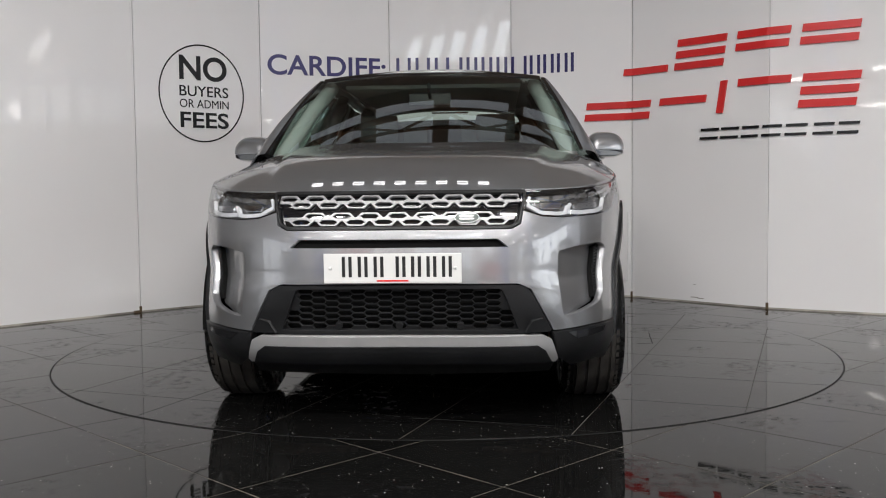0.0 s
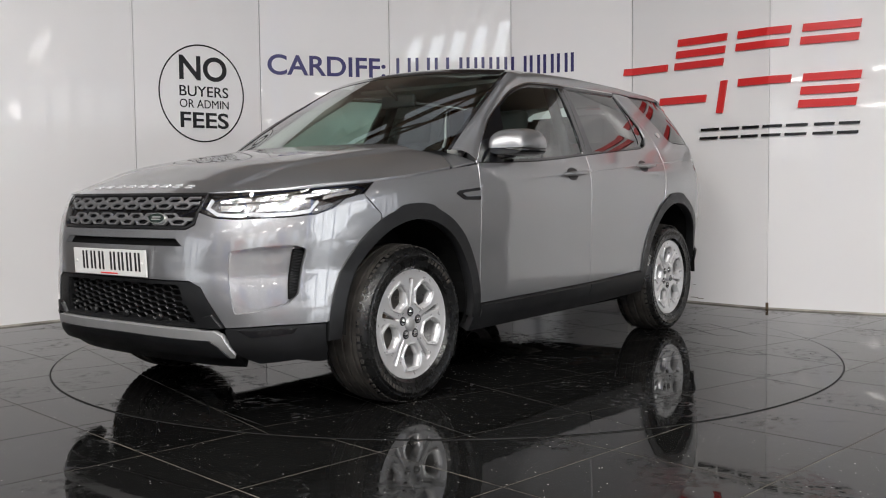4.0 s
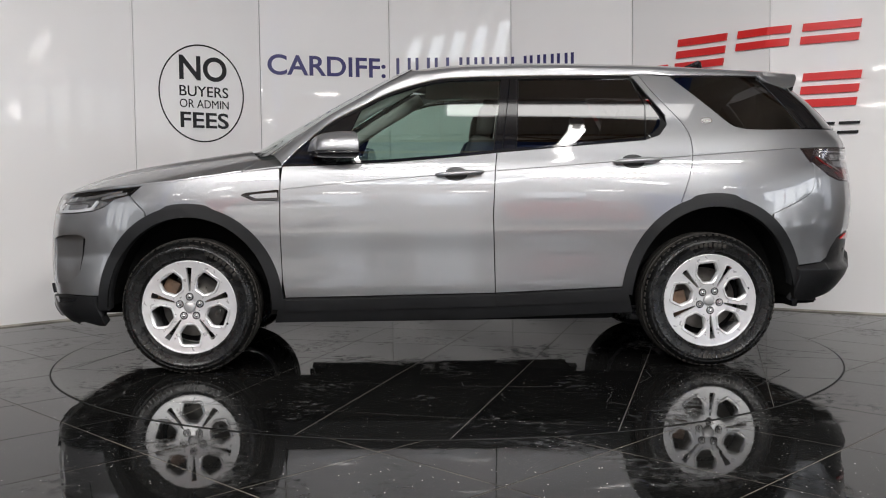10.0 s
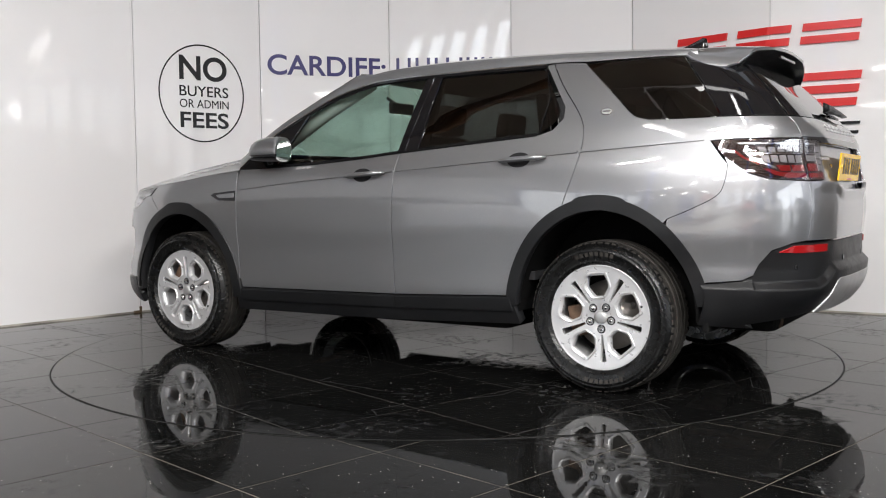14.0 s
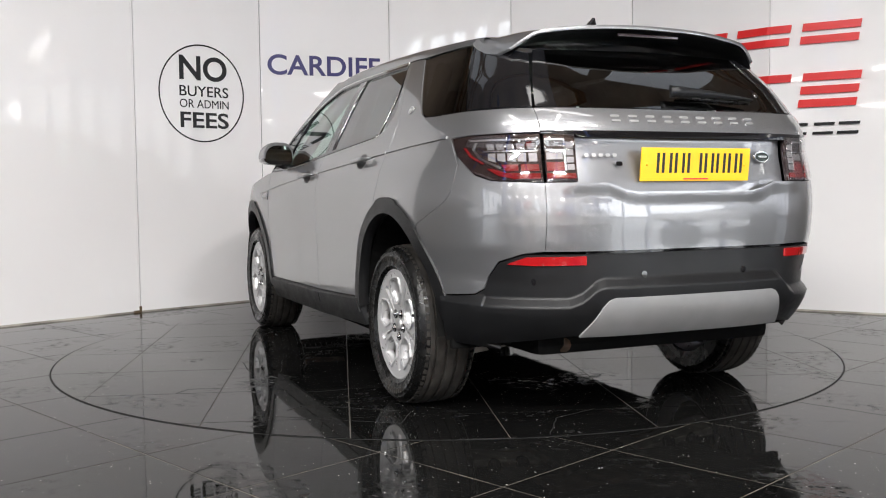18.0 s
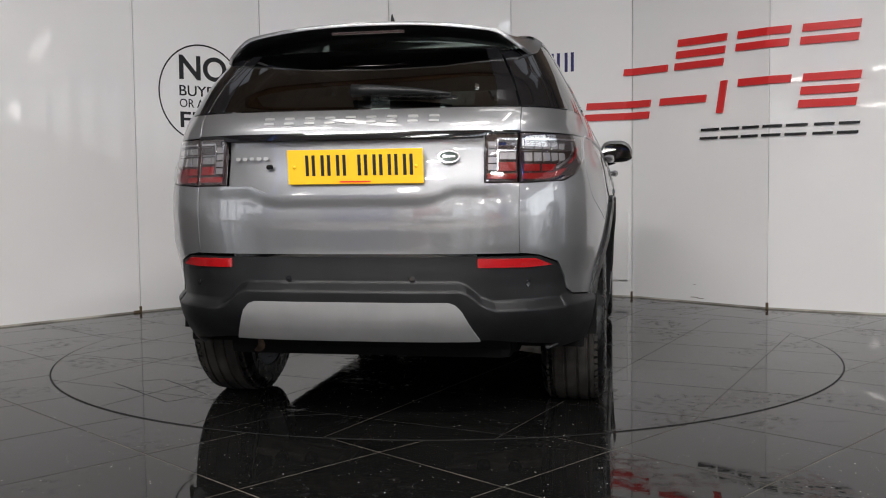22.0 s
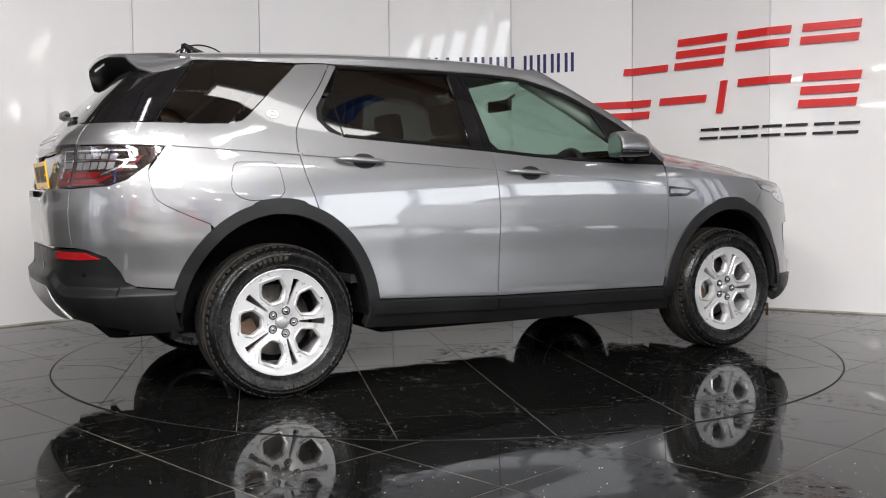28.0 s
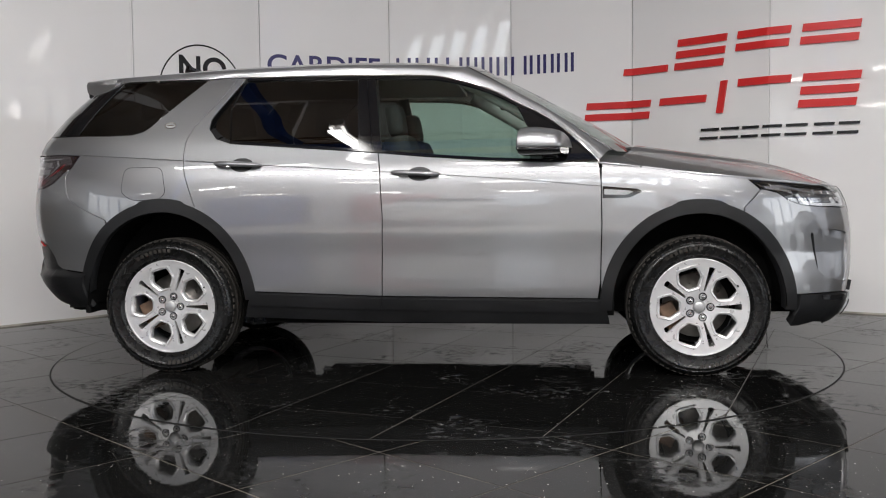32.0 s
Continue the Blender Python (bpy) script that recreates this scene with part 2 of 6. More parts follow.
def shrink(poly, d):
    """Inset of a closed polygon by d."""
    a = np.array(poly, float)
    if area_of(poly) < 0:
        a = a[::-1]
    e = np.roll(a, -1, 0) - a
    e /= np.maximum(np.hypot(e[:, 0], e[:, 1]), 1e-9)[:, None]
    nrm = np.stack([-e[:, 1], e[:, 0]], 1)
    v = nrm + np.roll(nrm, 1, 0)
    ln = np.maximum((v ** 2).sum(1), 0.7)
    return [tuple(q) for q in a + d * 2 * v / ln[:, None]]


def inside(px, py, poly):
    a = np.array(poly)
    x, y = a[:, 0], a[:, 1]
    x2, y2 = np.roll(x, -1), np.roll(y, -1)
    hit = np.zeros(len(px), bool)
    for k in range(len(a)):
        if y[k] == y2[k]:
            continue
        c = ((y[k] > py) != (y2[k] > py)) & (px < (x2[k] - x[k]) * (py - y[k]) / (y2[k] - y[k]) + x[k])
        hit ^= c
    return hit


def edge_far(px, py, poly, d):
    a = np.array(poly)
    b = np.roll(a, -1, 0)
    ok = np.ones(len(px), bool)
    for k in range(len(a)):
        e = b[k] - a[k]
        s = np.clip(((px - a[k, 0]) * e[0] + (py - a[k, 1]) * e[1]) / max(e @ e, 1e-12), 0, 1)
        ok &= np.hypot(px - a[k, 0] - s * e[0], py - a[k, 1] - s * e[1]) > d
    return ok


def panel(name, outline, fmap, material, parent, step=0.04, depth=0.014, gap=0.0, holes=(), lift=0.0, label="", lines=(), flip=False, back=False):
    """A sheet part: a plane outline laid on the surface fmap(u, v), with its rim turned in by depth.
    gap: shut-line allowance; lift: distance off the surface; lines: rows of points that the mesh must follow."""
    if gap:
        outline = shrink(dense(outline, step), gap)
    rings = [dense(outline, step)] + [dense(q, step) for q in holes]
    pts, cons = [], []
    for r in rings:
        b = len(pts)
        pts += r
        cons += [(b + k, b + (k + 1) % len(r)) for k in range(len(r))]
    a = np.array(rings[0])
    gx = np.arange(a[:, 0].min() + step / 2, a[:, 0].max(), step)
    gy = np.arange(a[:, 1].min() + step / 2, a[:, 1].max(), step)
    X, Y = [q.ravel() for q in np.meshgrid(gx, gy)]
    if len(lines):
        ex = np.array([q for row in lines for q in row])
        far = np.ones(len(X), bool)
        for q in ex:
            far &= np.hypot(X - q[0], Y - q[1]) > step * 0.6
        X, Y = np.concatenate([X[far], ex[:, 0]]), np.concatenate([Y[far], ex[:, 1]])
    if len(X):
        keep = inside(X, Y, rings[0])
        for r in rings[1:]:
            keep &= ~inside(X, Y, r)
        X, Y = X[keep], Y[keep]
        keep = np.ones(len(X), bool)
        for r in rings:
            keep &= edge_far(X, Y, r, min(step * 0.3, 0.004 if len(lines) else 1))
        X, Y = X[keep], Y[keep]
        pts += list(zip(X, Y))
    v2, _, f2, *_ = delaunay_2d_cdt([Vector(q) for q in pts], cons, [], 0, 1e-6)
    v = np.array([tuple(q) for q in v2])
    tri = np.array([tuple(q) for q in f2 if len(q) == 3])
    c = v[tri].mean(1)
    keep = inside(c[:, 0], c[:, 1], rings[0])
    for r in rings[1:]:
        keep &= ~inside(c[:, 0], c[:, 1], r)
    tri = tri[keep]
    P = np.array(fmap(v[:, 0], v[:, 1])).T
    e = 0.003
    du = (np.array(fmap(v[:, 0] + e, v[:, 1])) - np.array(fmap(v[:, 0] - e, v[:, 1]))).T
    dv = (np.array(fmap(v[:, 0], v[:, 1] + e)) - np.array(fmap(v[:, 0], v[:, 1] - e))).T
    N = np.cross(du, dv)
    N /= np.maximum(np.linalg.norm(N, axis=1), 1e-12)[:, None]
    if flip:
        N = -N
        tri = tri[:, ::-1]
    P = P + N * lift
    verts, faces = list(P), [tuple(t) for t in tri]
    loops = [N[k] for t in faces for k in t]
    if depth:
        edges = {(t[k], t[(k + 1) % 3]) for t in faces for k in range(3)}
        low = {}
        for a_, b_ in sorted(k for k in edges if (k[1], k[0]) not in edges):
            for k in (a_, b_):
                if k not in low:
                    low[k] = len(verts)
                    verts.append(P[k] - N[k] * depth)
            out = np.cross(P[b_] - P[a_], N[a_])
            out /= max(np.linalg.norm(out), 1e-12)
            faces.append((b_, a_, low[a_], low[b_]))
            loops += [out * 0.75 + N[b_] * 0.65, out * 0.75 + N[a_] * 0.65, out, out]
        if back:
            for k in range(len(P)):
                if k not in low:
                    low[k] = len(verts)
                    verts.append(P[k] - N[k] * depth)
            for t in tri[:, ::-1]:
                faces.append(tuple(low[k] for k in t))
                loops += [-N[k] for k in t]
    ob = mesh_object(name, verts, faces, material, parent, label)
    me = ob.data
    me.shade_smooth()
    nn = np.array(loops)
    nn /= np.maximum(np.linalg.norm(nn, axis=1), 1e-12)[:, None]
    me.normals_split_custom_set([tuple(q) for q in nn])
    return ob


def loft(rows, closed=False):
    """Faces between equal rows of points."""
    n = len(rows[0])
    verts = [q for r in rows for q in r]
    faces = []
    for a in range(len(rows) - 1):
        for b in range(n if closed else n - 1):
            c = (b + 1) % n
            faces.append((a * n + b, a * n + c, (a + 1) * n + c, (a + 1) * n + b))
    return verts, faces


def lathe(name, profile, material, parent, n=64, label="", sharp=False):
    """Revolves (radius, offset) about the part's own y axis."""
    rows = [[(r * math.cos(a), o, r * math.sin(a)) for r, o in profile] for a in np.linspace(0, 2 * math.pi, n, endpoint=False)]
    rows.append(rows[0])
    v, f = loft(rows)
    bm = bmesh.new()
    vs = [bm.verts.new(q) for q in v]
    for q in f:
        try:
            bm.faces.new([vs[k] for k in q])
        except ValueError:
            pass
    bmesh.ops.remove_doubles(bm, verts=bm.verts, dist=1e-5)
    bmesh.ops.recalc_face_normals(bm, faces=bm.faces)
    ob = part(name, bm, material, parent, label, smooth=True)
    if sharp:
        ob.data.set_sharp_from_angle(angle=radians(35))
    return ob


def tube(name, pts, r, material, parent, n=8, label=""):
    """A round bar along a row of points."""
    P = [Vector(q) for q in pts]
    rows = []
    for k, q in enumerate(P):
        d = (P[min(k + 1, len(P) - 1)] - P[max(k - 1, 0)]).normalized()
        a = d.cross(Vector((0, 0, 1)) if abs(d.z) < 0.9 else Vector((1, 0, 0))).normalized()
        b = d.cross(a)
        rows.append([tuple(q + r * (math.cos(t) * a + math.sin(t) * b)) for t in np.linspace(0, 2 * math.pi, n, endpoint=False)])
    v, f = loft(rows, True)
    f += [tuple(range(n))[::-1], tuple(range(len(v) - n, len(v)))]
    return mesh_object(name, v, f, material, parent, label, smooth=True)

# ---- the showroom bay: panelled wall round the turntable ----
WALL_LINE = [(-3.80, 0.33), (-3.27, 0.95), (-2.46, 1.81), (-1.61, 2.62), (-0.50, 3.04), (0.62, 3.04), (1.64, 2.56), (2.52, 1.63), (3.55, 1.01), (4.30, 0.40)]
WALL_TOP = 2.95
ALONG = [0.0]
for (ax, ay), (bx, by) in zip(WALL_LINE, WALL_LINE[1:]):
    ALONG.append(ALONG[-1] + math.hypot(bx - ax, by - ay))


def wall_point(s, z, off=0.0):
    """A point s metres along the wall, z up and off metres out from its face."""
    k = max(0, min(len(WALL_LINE) - 2, int(np.searchsorted(ALONG, s) - 1)))
    (ax, ay), (bx, by) = WALL_LINE[k], WALL_LINE[k + 1]
    ln = ALONG[k + 1] - ALONG[k]
    q = (s - ALONG[k]) / ln
    return (ax + (bx - ax) * q + (by - ay) / ln * off, ay + (by - ay) * q - (bx - ax) / ln * off, z)


def wall_box(name, s0, s1, z0, z1, o0, o1, material, parent, cuts=1, label=""):
    rows = []
    for s in np.linspace(s0, s1, cuts + 1):
        rows.append([wall_point(s, z0, o0), wall_point(s, z0, o1), wall_point(s, z1, o1), wall_point(s, z1, o0)])
    v, f = loft(rows, True)
    f += [(0, 1, 2, 3)[::-1], tuple(range(len(v) - 4, len(v)))]
    f = [q[::-1] for q in f]
    return mesh_object(name, v, f, material, parent, label)


wall_bay = tagged(new("wall_bay"), "curved run of glossy white wall panels", "wall", kind="structure")
for k in range(len(WALL_LINE) - 1):
    wall_box("wall_panel", ALONG[k] + 0.003, ALONG[k + 1] - 0.003, 0.004, WALL_TOP, -0.04, 0.0, WALL, wall_bay)
wall_box("joint_backing", 0, ALONG[-1], 0, WALL_TOP, -0.08, -0.045, JOINT, wall_bay, 60)
for s in ALONG[1:-1]:
    for side in (-0.012, 0.012):
        wall_box("joint_strip", s + side - 0.006, s + side + 0.006, 0.004, WALL_TOP, 0.0, 0.0022, WALL, wall_bay)


for s0, s1 in zip(ALONG, ALONG[1:]):
    wall_box("base_dirt", s0 + 0.004, s1 - 0.004, 0.0, 0.013, 0.0, 0.003, BASE_DIRT, wall_bay)
for s in (ALONG[2], ALONG[6], ALONG[7]):
    wall_box("joint_stain", s - 0.012, s + 0.010, 0.0, 0.05, -0.002, 0.004, GRIME, wall_bay)


def wall_text(name, body, s0, z0, width, height, material, label, parent=None, depth=0.003, extra=0.0, squeeze=True):
    """Flat letters laid along the wall."""
    cu = bpy.data.curves.new(name, "FONT")
    cu.body, cu.extrude, cu.offset, cu.resolution_u = body, 0.5, extra, 6
    ob = bpy.data.objects.new(name, cu)
    scene.collection.objects.link(ob)
    me = bpy.data.meshes.new_from_object(ob.evaluated_get(bpy.context.evaluated_depsgraph_get()))
    scene.collection.objects.unlink(ob)
    bpy.data.objects.remove(ob)
    co = np.array([tuple(v.co) for v in me.vertices])
    lo, hi = co.min(0), co.max(0)
    for v, q in zip(me.vertices, co):
        u = (q - lo) / (hi - lo)
        v.co = wall_point(s0 + u[0] * width, z0 + u[1] * height, 0.0025 + depth * u[2])
    me.materials.clear()
    me.materials.append(material)
    o = new(name, me)
    if parent:
        o.parent = parent
    if label:
        tagged(o, label, "sign")
    return o


def stripes(name, s0, s1, z0, z1, levels, material, parent, depth, o0=0.0025, thick=0.23, lean=0.16):
    """Plain leaning bars that stand for one character of a trade name; levels: 0 is its foot, 1 its top."""
    hgt = (z1 - z0) * thick
    for k in levels:
        a = z0 + (z1 - z0 - hgt) * k
        rows = []
        for q in np.linspace(0, 1, 6):
            row = []
            for o, zz in ((o0, a), (o0 + depth, a), (o0 + depth, a + hgt), (o0, a + hgt)):
                row.append(wall_point(s0 + (s1 - s0) * q + lean * (zz - z0) - lean * 0.5 * (z1 - z0), zz, o))
            rows.append(row)
        v, f = loft(rows, True)
        f += [(0, 1, 2, 3)[::-1], tuple(range(len(v) - 4, len(v)))]
        mesh_object(name, v, [q[::-1] for q in f], material, parent)


# low access hatch, scuffs and a rust smear near the floor
hatch = wall_box("access_hatch", 6.17, 6.572, 0.15, 0.75, 0.0022, 0.024, WALL, None, 2)
tagged(hatch, "flat white access hatch low on the wall", "access hatch")
for s0, s1, z0, z1 in ((7.20, 7.27, 0.042, 0.047), (7.26, 7.32, 0.037, 0.041), (7.22, 7.245, 0.150, 0.154)):
    wall_box("scuff_mark", s0, s1, z0, z1, 0.0, 0.0006, GRIME, wall_bay)
for k in range(2):
    wall_box("rust_smear", ALONG[2] - 0.06 - 0.06 * k, ALONG[2] - 0.005 - 0.06 * k, 0.0, 0.018 - 0.006 * k, 0.0, 0.0034 + 0.0001 * k, GRIME if k < 1 else BASE_DIRT, wall_bay)


fees = tagged(new("fees_notice"), "black round notice printed on white wall panel", "sign")
v, f = [], []
rows = []
for a in np.linspace(0, 2 * math.pi, 97):
    c, s = math.cos(a), math.sin(a)
    rows.append([wall_point(2.60 + r * c, 1.785 + r * 1.02 * s, o) for r, o in ((0.386, 0.0025), (0.386, 0.004), (0.398, 0.004), (0.398, 0.0025))])
v, f = loft(rows, True)
mesh_object("ring", v, f, BLACK_ACRYLIC, fees)
wall_text("lettering", "NO", 2.39, 1.89, 0.443, 0.205, BLACK_ACRYLIC, "", fees, extra=0.022)
wall_text("lettering", "BUYERS", 2.388, 1.758, 0.455, 0.088, BLACK_ACRYLIC, "", fees, extra=0.006)
wall_text("lettering", "OR ADMIN", 2.388, 1.663, 0.457, 0.07, BLACK_ACRYLIC, "", fees)
wall_text("lettering", "FEES", 2.391, 1.497, 0.45, 0.132, BLACK_ACRYLIC, "", fees, extra=0.018)

contact = tagged(new("contact_sign"), "navy vinyl place name and number bars on white wall", "sign")
wall_text("lettering", "CARDIFF:", 3.235, 1.99, 1.085, 0.18, NAVY, "", contact, extra=0.016)
at = 4.40
for group, wide in ((3, 0.53), (4, 0.55), (4, 0.52)):
    w = wide / group
    for k in range(group):
        for a, b in ((0.022, 0.050), (w - 0.050, w - 0.022)):
            wall_box("number_bar", at + k * w + a, at + k * w + b, 2.005, 2.175, 0.0025, 0.0045, NAVY, contact, 1)
    at += wide + 0.05

trade = tagged(new("trade_sign"), "raised red and black trade sign bars on white wall", "sign")
for s0, s1, levels in ((6.55, 6.985, (0,)), (7.06, 7.507, (0, 0.5, 1)), (7.607, 8.03, (0.5, 1)), (8.115, 8.527, (0.5, 1))):
    stripes("red_bar", s0, s1, 1.935, 2.185, levels, RED, trade, 0.02)
for s0, s1, levels in ((6.20, 6.80, (0, 0.5)), (6.90, 7.337, (0.5,)), (7.613, 8.034, (1,)), (8.12, 8.532, (0, 0.5, 1))):
    stripes("red_bar", s0, s1, 1.555, 1.812, levels, RED, trade, 0.02)
stripes("red_bar", 7.455, 7.51, 1.555, 1.812, (0,), RED, trade, 0.02, thick=1.0)
for s0, s1 in ((7.29, 7.45), (7.475, 7.63), (7.66, 7.80), (7.835, 7.98), (8.01, 8.17), (8.215, 8.36), (8.39, 8.537)):
    stripes("black_bar", s0, s1, 1.348, 1.438, (0, 1), BLACK_ACRYLIC, trade, 0.015)

# ---- the floor: turntable disc and the tiles round it ----
DISC = 2.2575


def clip_square(poly, keep):
    out = []
    k = len(poly)
    for j in range(k):
        a, b = poly[j], poly[(j + 1) % k]
        fa, fb = keep(a), keep(b)
        if fa >= 0:
            out.append(a)
        if (fa >= 0) != (fb >= 0):
            s = fa / (fa - fb)
            out.append((a[0] + (b[0] - a[0]) * s, a[1] + (b[1] - a[1]) * s))
    return out


def slab(bm_verts, bm_faces, poly, top, low):
    """Adds a flat piece with chamfered rim to vertex and face lists."""
    n = len(poly)
    inner = shrink(poly, 0.0012)
    if area_of(poly) < 0:
        poly = poly[::-1]
    b = len(bm_verts)
    bm_verts += [(x, y, top) for x, y in inner] + [(x, y, top - 0.001) for x, y in poly] + [(x, y, low) for x, y in poly]
    bm_faces.append(tuple(range(b, b + n)))
    for k in range(n):
        c = (k + 1) % n
        bm_faces.append((b + n + k, b + n + c, b + c, b + k))
        bm_faces.append((b + 2 * n + k, b + 2 * n + c, b + n + c, b + n + k))


floor = tagged(new("floor"), "polished black granite tile floor", "floor", kind="structure")
mesh_object("grout_bed", [(-22, -22, -0.0008), (22, -22, -0.0008), (22, 22, -0.0008), (-22, 22, -0.0008)], [(0, 1, 2, 3)], GROUT, floor)
T = 0.602
C45 = math.sqrt(0.5)
far_v, far_f = [], []
for i in range(-28, 29):
    for j in range(-28, 29):
        sq = [(T * a, T * b) for a, b in ((i, j), (i + 1, j), (i + 1, j + 1), (i, j + 1))]
        sq = shrink([(0.176 + C45 * (a - b), -2.843 + C45 * (a + b)) for a, b in sq], 0.0018)
        cx, cy = np.mean([a[0] for a in sq]), np.mean([a[1] for a in sq])
        if not (-12 < cx < 12 and -7.4 < cy < 4) or max(math.hypot(*q) for q in sq) < DISC - 0.02:
            continue
        if abs(cx) < 4.0 and -4.2 < cy < 3.3:
            v, f = [], []
            slab(v, f, sq, 0.0, -0.0035)
            mesh_object("tile", v, f, TILE, floor)
        else:
            slab(far_v, far_f, sq, 0.0, -0.0035)
tagged(mesh_object("far_tiles", far_v, far_f, TILE, floor), kind="stuff")

# the revolving disc stands 3 mm proud of the tiles round it, behind a dark rim gap
turntable = tagged(new("turntable"), "round revolving platform laid with black granite tiles", "turntable")


def ring_mesh(name, r0, r1, z, material, parent):
    rows = []
    for a in np.linspace(0, 2 * math.pi, 193):
        rows.append([(r0 * math.cos(a), r0 * math.sin(a), z), (r1 * math.cos(a), r1 * math.sin(a), z)])
    v, f = loft(rows)
    return mesh_object(name, v, [q[::-1] for q in f], material, parent)


ring_mesh("platform", 0.001, DISC - 0.003, 0.0022, DISC_GROUT, turntable)
ring_mesh("rim_gap", DISC - 0.0025, DISC + 0.0085, 0.0009, GROOVE, turntable)
CT, ST = math.cos(radians(72.6)), math.sin(radians(72.6))
for i in range(-5, 6):
    for j in range(-5, 6):
        q = [(0.609 * a, 0.609 * b) for a, b in ((i, j), (i + 1, j), (i + 1, j + 1), (i, j + 1))]
        # rows run along 72.6 degrees; one joint passes near the centre
        q = shrink([((a + 0.003) * CT - (b + 0.009) * ST, (a + 0.003) * ST + (b + 0.009) * CT) for a, b in q], 0.0014)
        for k in range(160):
            c, s_ = math.cos(2 * math.pi * k / 160), math.sin(2 * math.pi * k / 160)
            q = clip_square(q, lambda w: DISC - 0.001 - w[0] * c - w[1] * s_)
            if len(q) < 3:
                break
        if len(q) < 3 or abs(area_of(q)) < 0.0005:
            continue
        q = dense(q, 9.0)
        v, f = [], []
        slab(v, f, q, 0.003, 0.0009)
        mesh_object("tile", v, f, TILE, turntable)

# cracks across the older tiles of the platform
CRACKS = [[(-0.743, 1.728), (-0.661, 1.657), (-0.722, 1.482)], [(-0.503, 1.309), (-0.041, 1.263), (-0.038, 1.164)], [(-1.368, 1.46), (-1.758, 0.974), (-1.577, 0.86)],
          [(-1.329, 1.342), (-1.256, 1.238), (-1.577, 0.86)], [(-0.896, 1.264), (-1.0, 1.10), (-1.007, 0.946)], [(1.911, -0.067), (1.957, 0.171), (2.055, 0.603)], [(-2.181, 0.52), (-1.95, 0.36), (-1.87, 0.12)]]
for line in CRACKS:
    line = [tuple(Vector(a).lerp(Vector(b), k / 6) + (Vector((noise.noise((*a, k)), noise.noise((k, *b)))) * 0.007 if k else Vector((0, 0)))) for a, b in zip(line, line[1:]) for k in range(6)] + [line[-1]]
    rows = []
    for k, (x, y) in enumerate(line):
        d = Vector(line[min(k + 1, len(line) - 1)]) - Vector(line[max(k - 1, 0)])
        n = Vector((-d.y, d.x)).normalized() * (0.0024 if 0 < k < len(line) - 1 else 0.0004)
        rows.append([(x + n.x, y + n.y, 0.0034), (x - n.x, y - n.y, 0.0034)])
    v, f = loft(rows)
    mesh_object("crack", v, [q[::-1] for q in f], GROOVE, turntable)

# ---- the hall behind the camera ----
def hall_wall(name, x0, y0, x1, y1, z0, z1, material):
    dx, dy = x1 - x0, y1 - y0
    ln = math.hypot(dx, dy)
    bm = box_bm((x0 + x1) / 2, (y0 + y1) / 2, (z0 + z1) / 2, ln, 0.2, z1 - z0, turn=Matrix.Rotation(math.atan2(dy, dx), 4, "Z"))
    return tagged(part(name, bm, material), "plain hall wall of sheet cladding", "wall", kind="structure")


hall_wall("wall_south", -11, -15.5, 11, -15.5, 0, 6.5, HALL)
hall_wall("wall_west", -11, -15.5, -11, 4.2, 0, 6.5, HALL)
hall_wall("wall_east", 11, -15.5, 11, 4.2, 0, 6.5, HALL)
hall_wall("wall_north", -11, 4.2, 11, 4.2, 0, 6.5, HALL)
tagged(part("ceiling", box_bm(0, -5.6, 6.6, 22.4, 20, 0.2), ROOF_SHEET), "brown sheeted hall roof", "ceiling", kind="structure")


def arch_truss(y):
    """Curved brown roof truss across the hall."""
    thing = tagged(new("roof_truss"), "brown painted curved steel roof truss", "truss", "hall roof trusses")
    low = [(x, y, 4.5 + 1.2 * (1 - (x / 10.8) ** 2)) for x in np.linspace(-10.8, 10.8, 25)]
    top = [(x, y, 5.2 + 1.2 * (1 - (x / 10.8) ** 2)) for x in np.linspace(-10.8, 10.8, 25)]
    tube("lower_chord", low, 0.09, BEAM, thing, 6)
    tube("upper_chord", top, 0.07, BEAM, thing, 6)
    for k in range(0, 24, 2):
        tube("web_bar", [low[k], top[k + 1]], 0.04, BEAM, thing, 5)
        tube("web_bar", [top[k + 1], low[k + 2]], 0.04, BEAM, thing, 5)


CONCRETE = vary(mat("pale_concrete", (0.30, 0.285, 0.26), 0.35), (0.30, 0.285, 0.26), 0.3, 0.7, (0.25, 0.5))
tagged(part("hall_floor", box_bm(0, -11.1, -0.02, 21.8, 8.6, 0.048), CONCRETE), "pale sealed concrete hall floor", "floor", kind="structure")
for y in (-13.5, -10.5, -7.5, -4.5, -1.5, 0.9, 2.4):
    arch_truss(y)


def batten(x, y):
    """Twin-tube fluorescent batten hung from the roof."""
    thing = tagged(new("ceiling_light"), "white fluorescent batten with lit tubes", "ceiling light", "hall battens")
    part("housing", box_bm(x, y, 5.30, 1.75, 0.14, 0.07, 0.01), WALL, thing)
    for dy in (-0.06, 0.06):
        tube("lit_tube", [(x - 0.85, y + dy, 5.24), (x + 0.85, y + dy, 5.24)], 0.018, TUBE, thing, 8)
    for dx in (-0.7, 0.7):
        tube("hanger", [(x + dx, y, 5.33), (x + dx, y, 6.5)], 0.006, STEEL, thing, 5)
    return thing


for bx, by in TUBE_ROWS:
    batten(bx, by)
for bx, by in LENGTHWISE:
    batten(0, 0).matrix_basis = pose(bx, by, -0.34, 0, 0, 90)


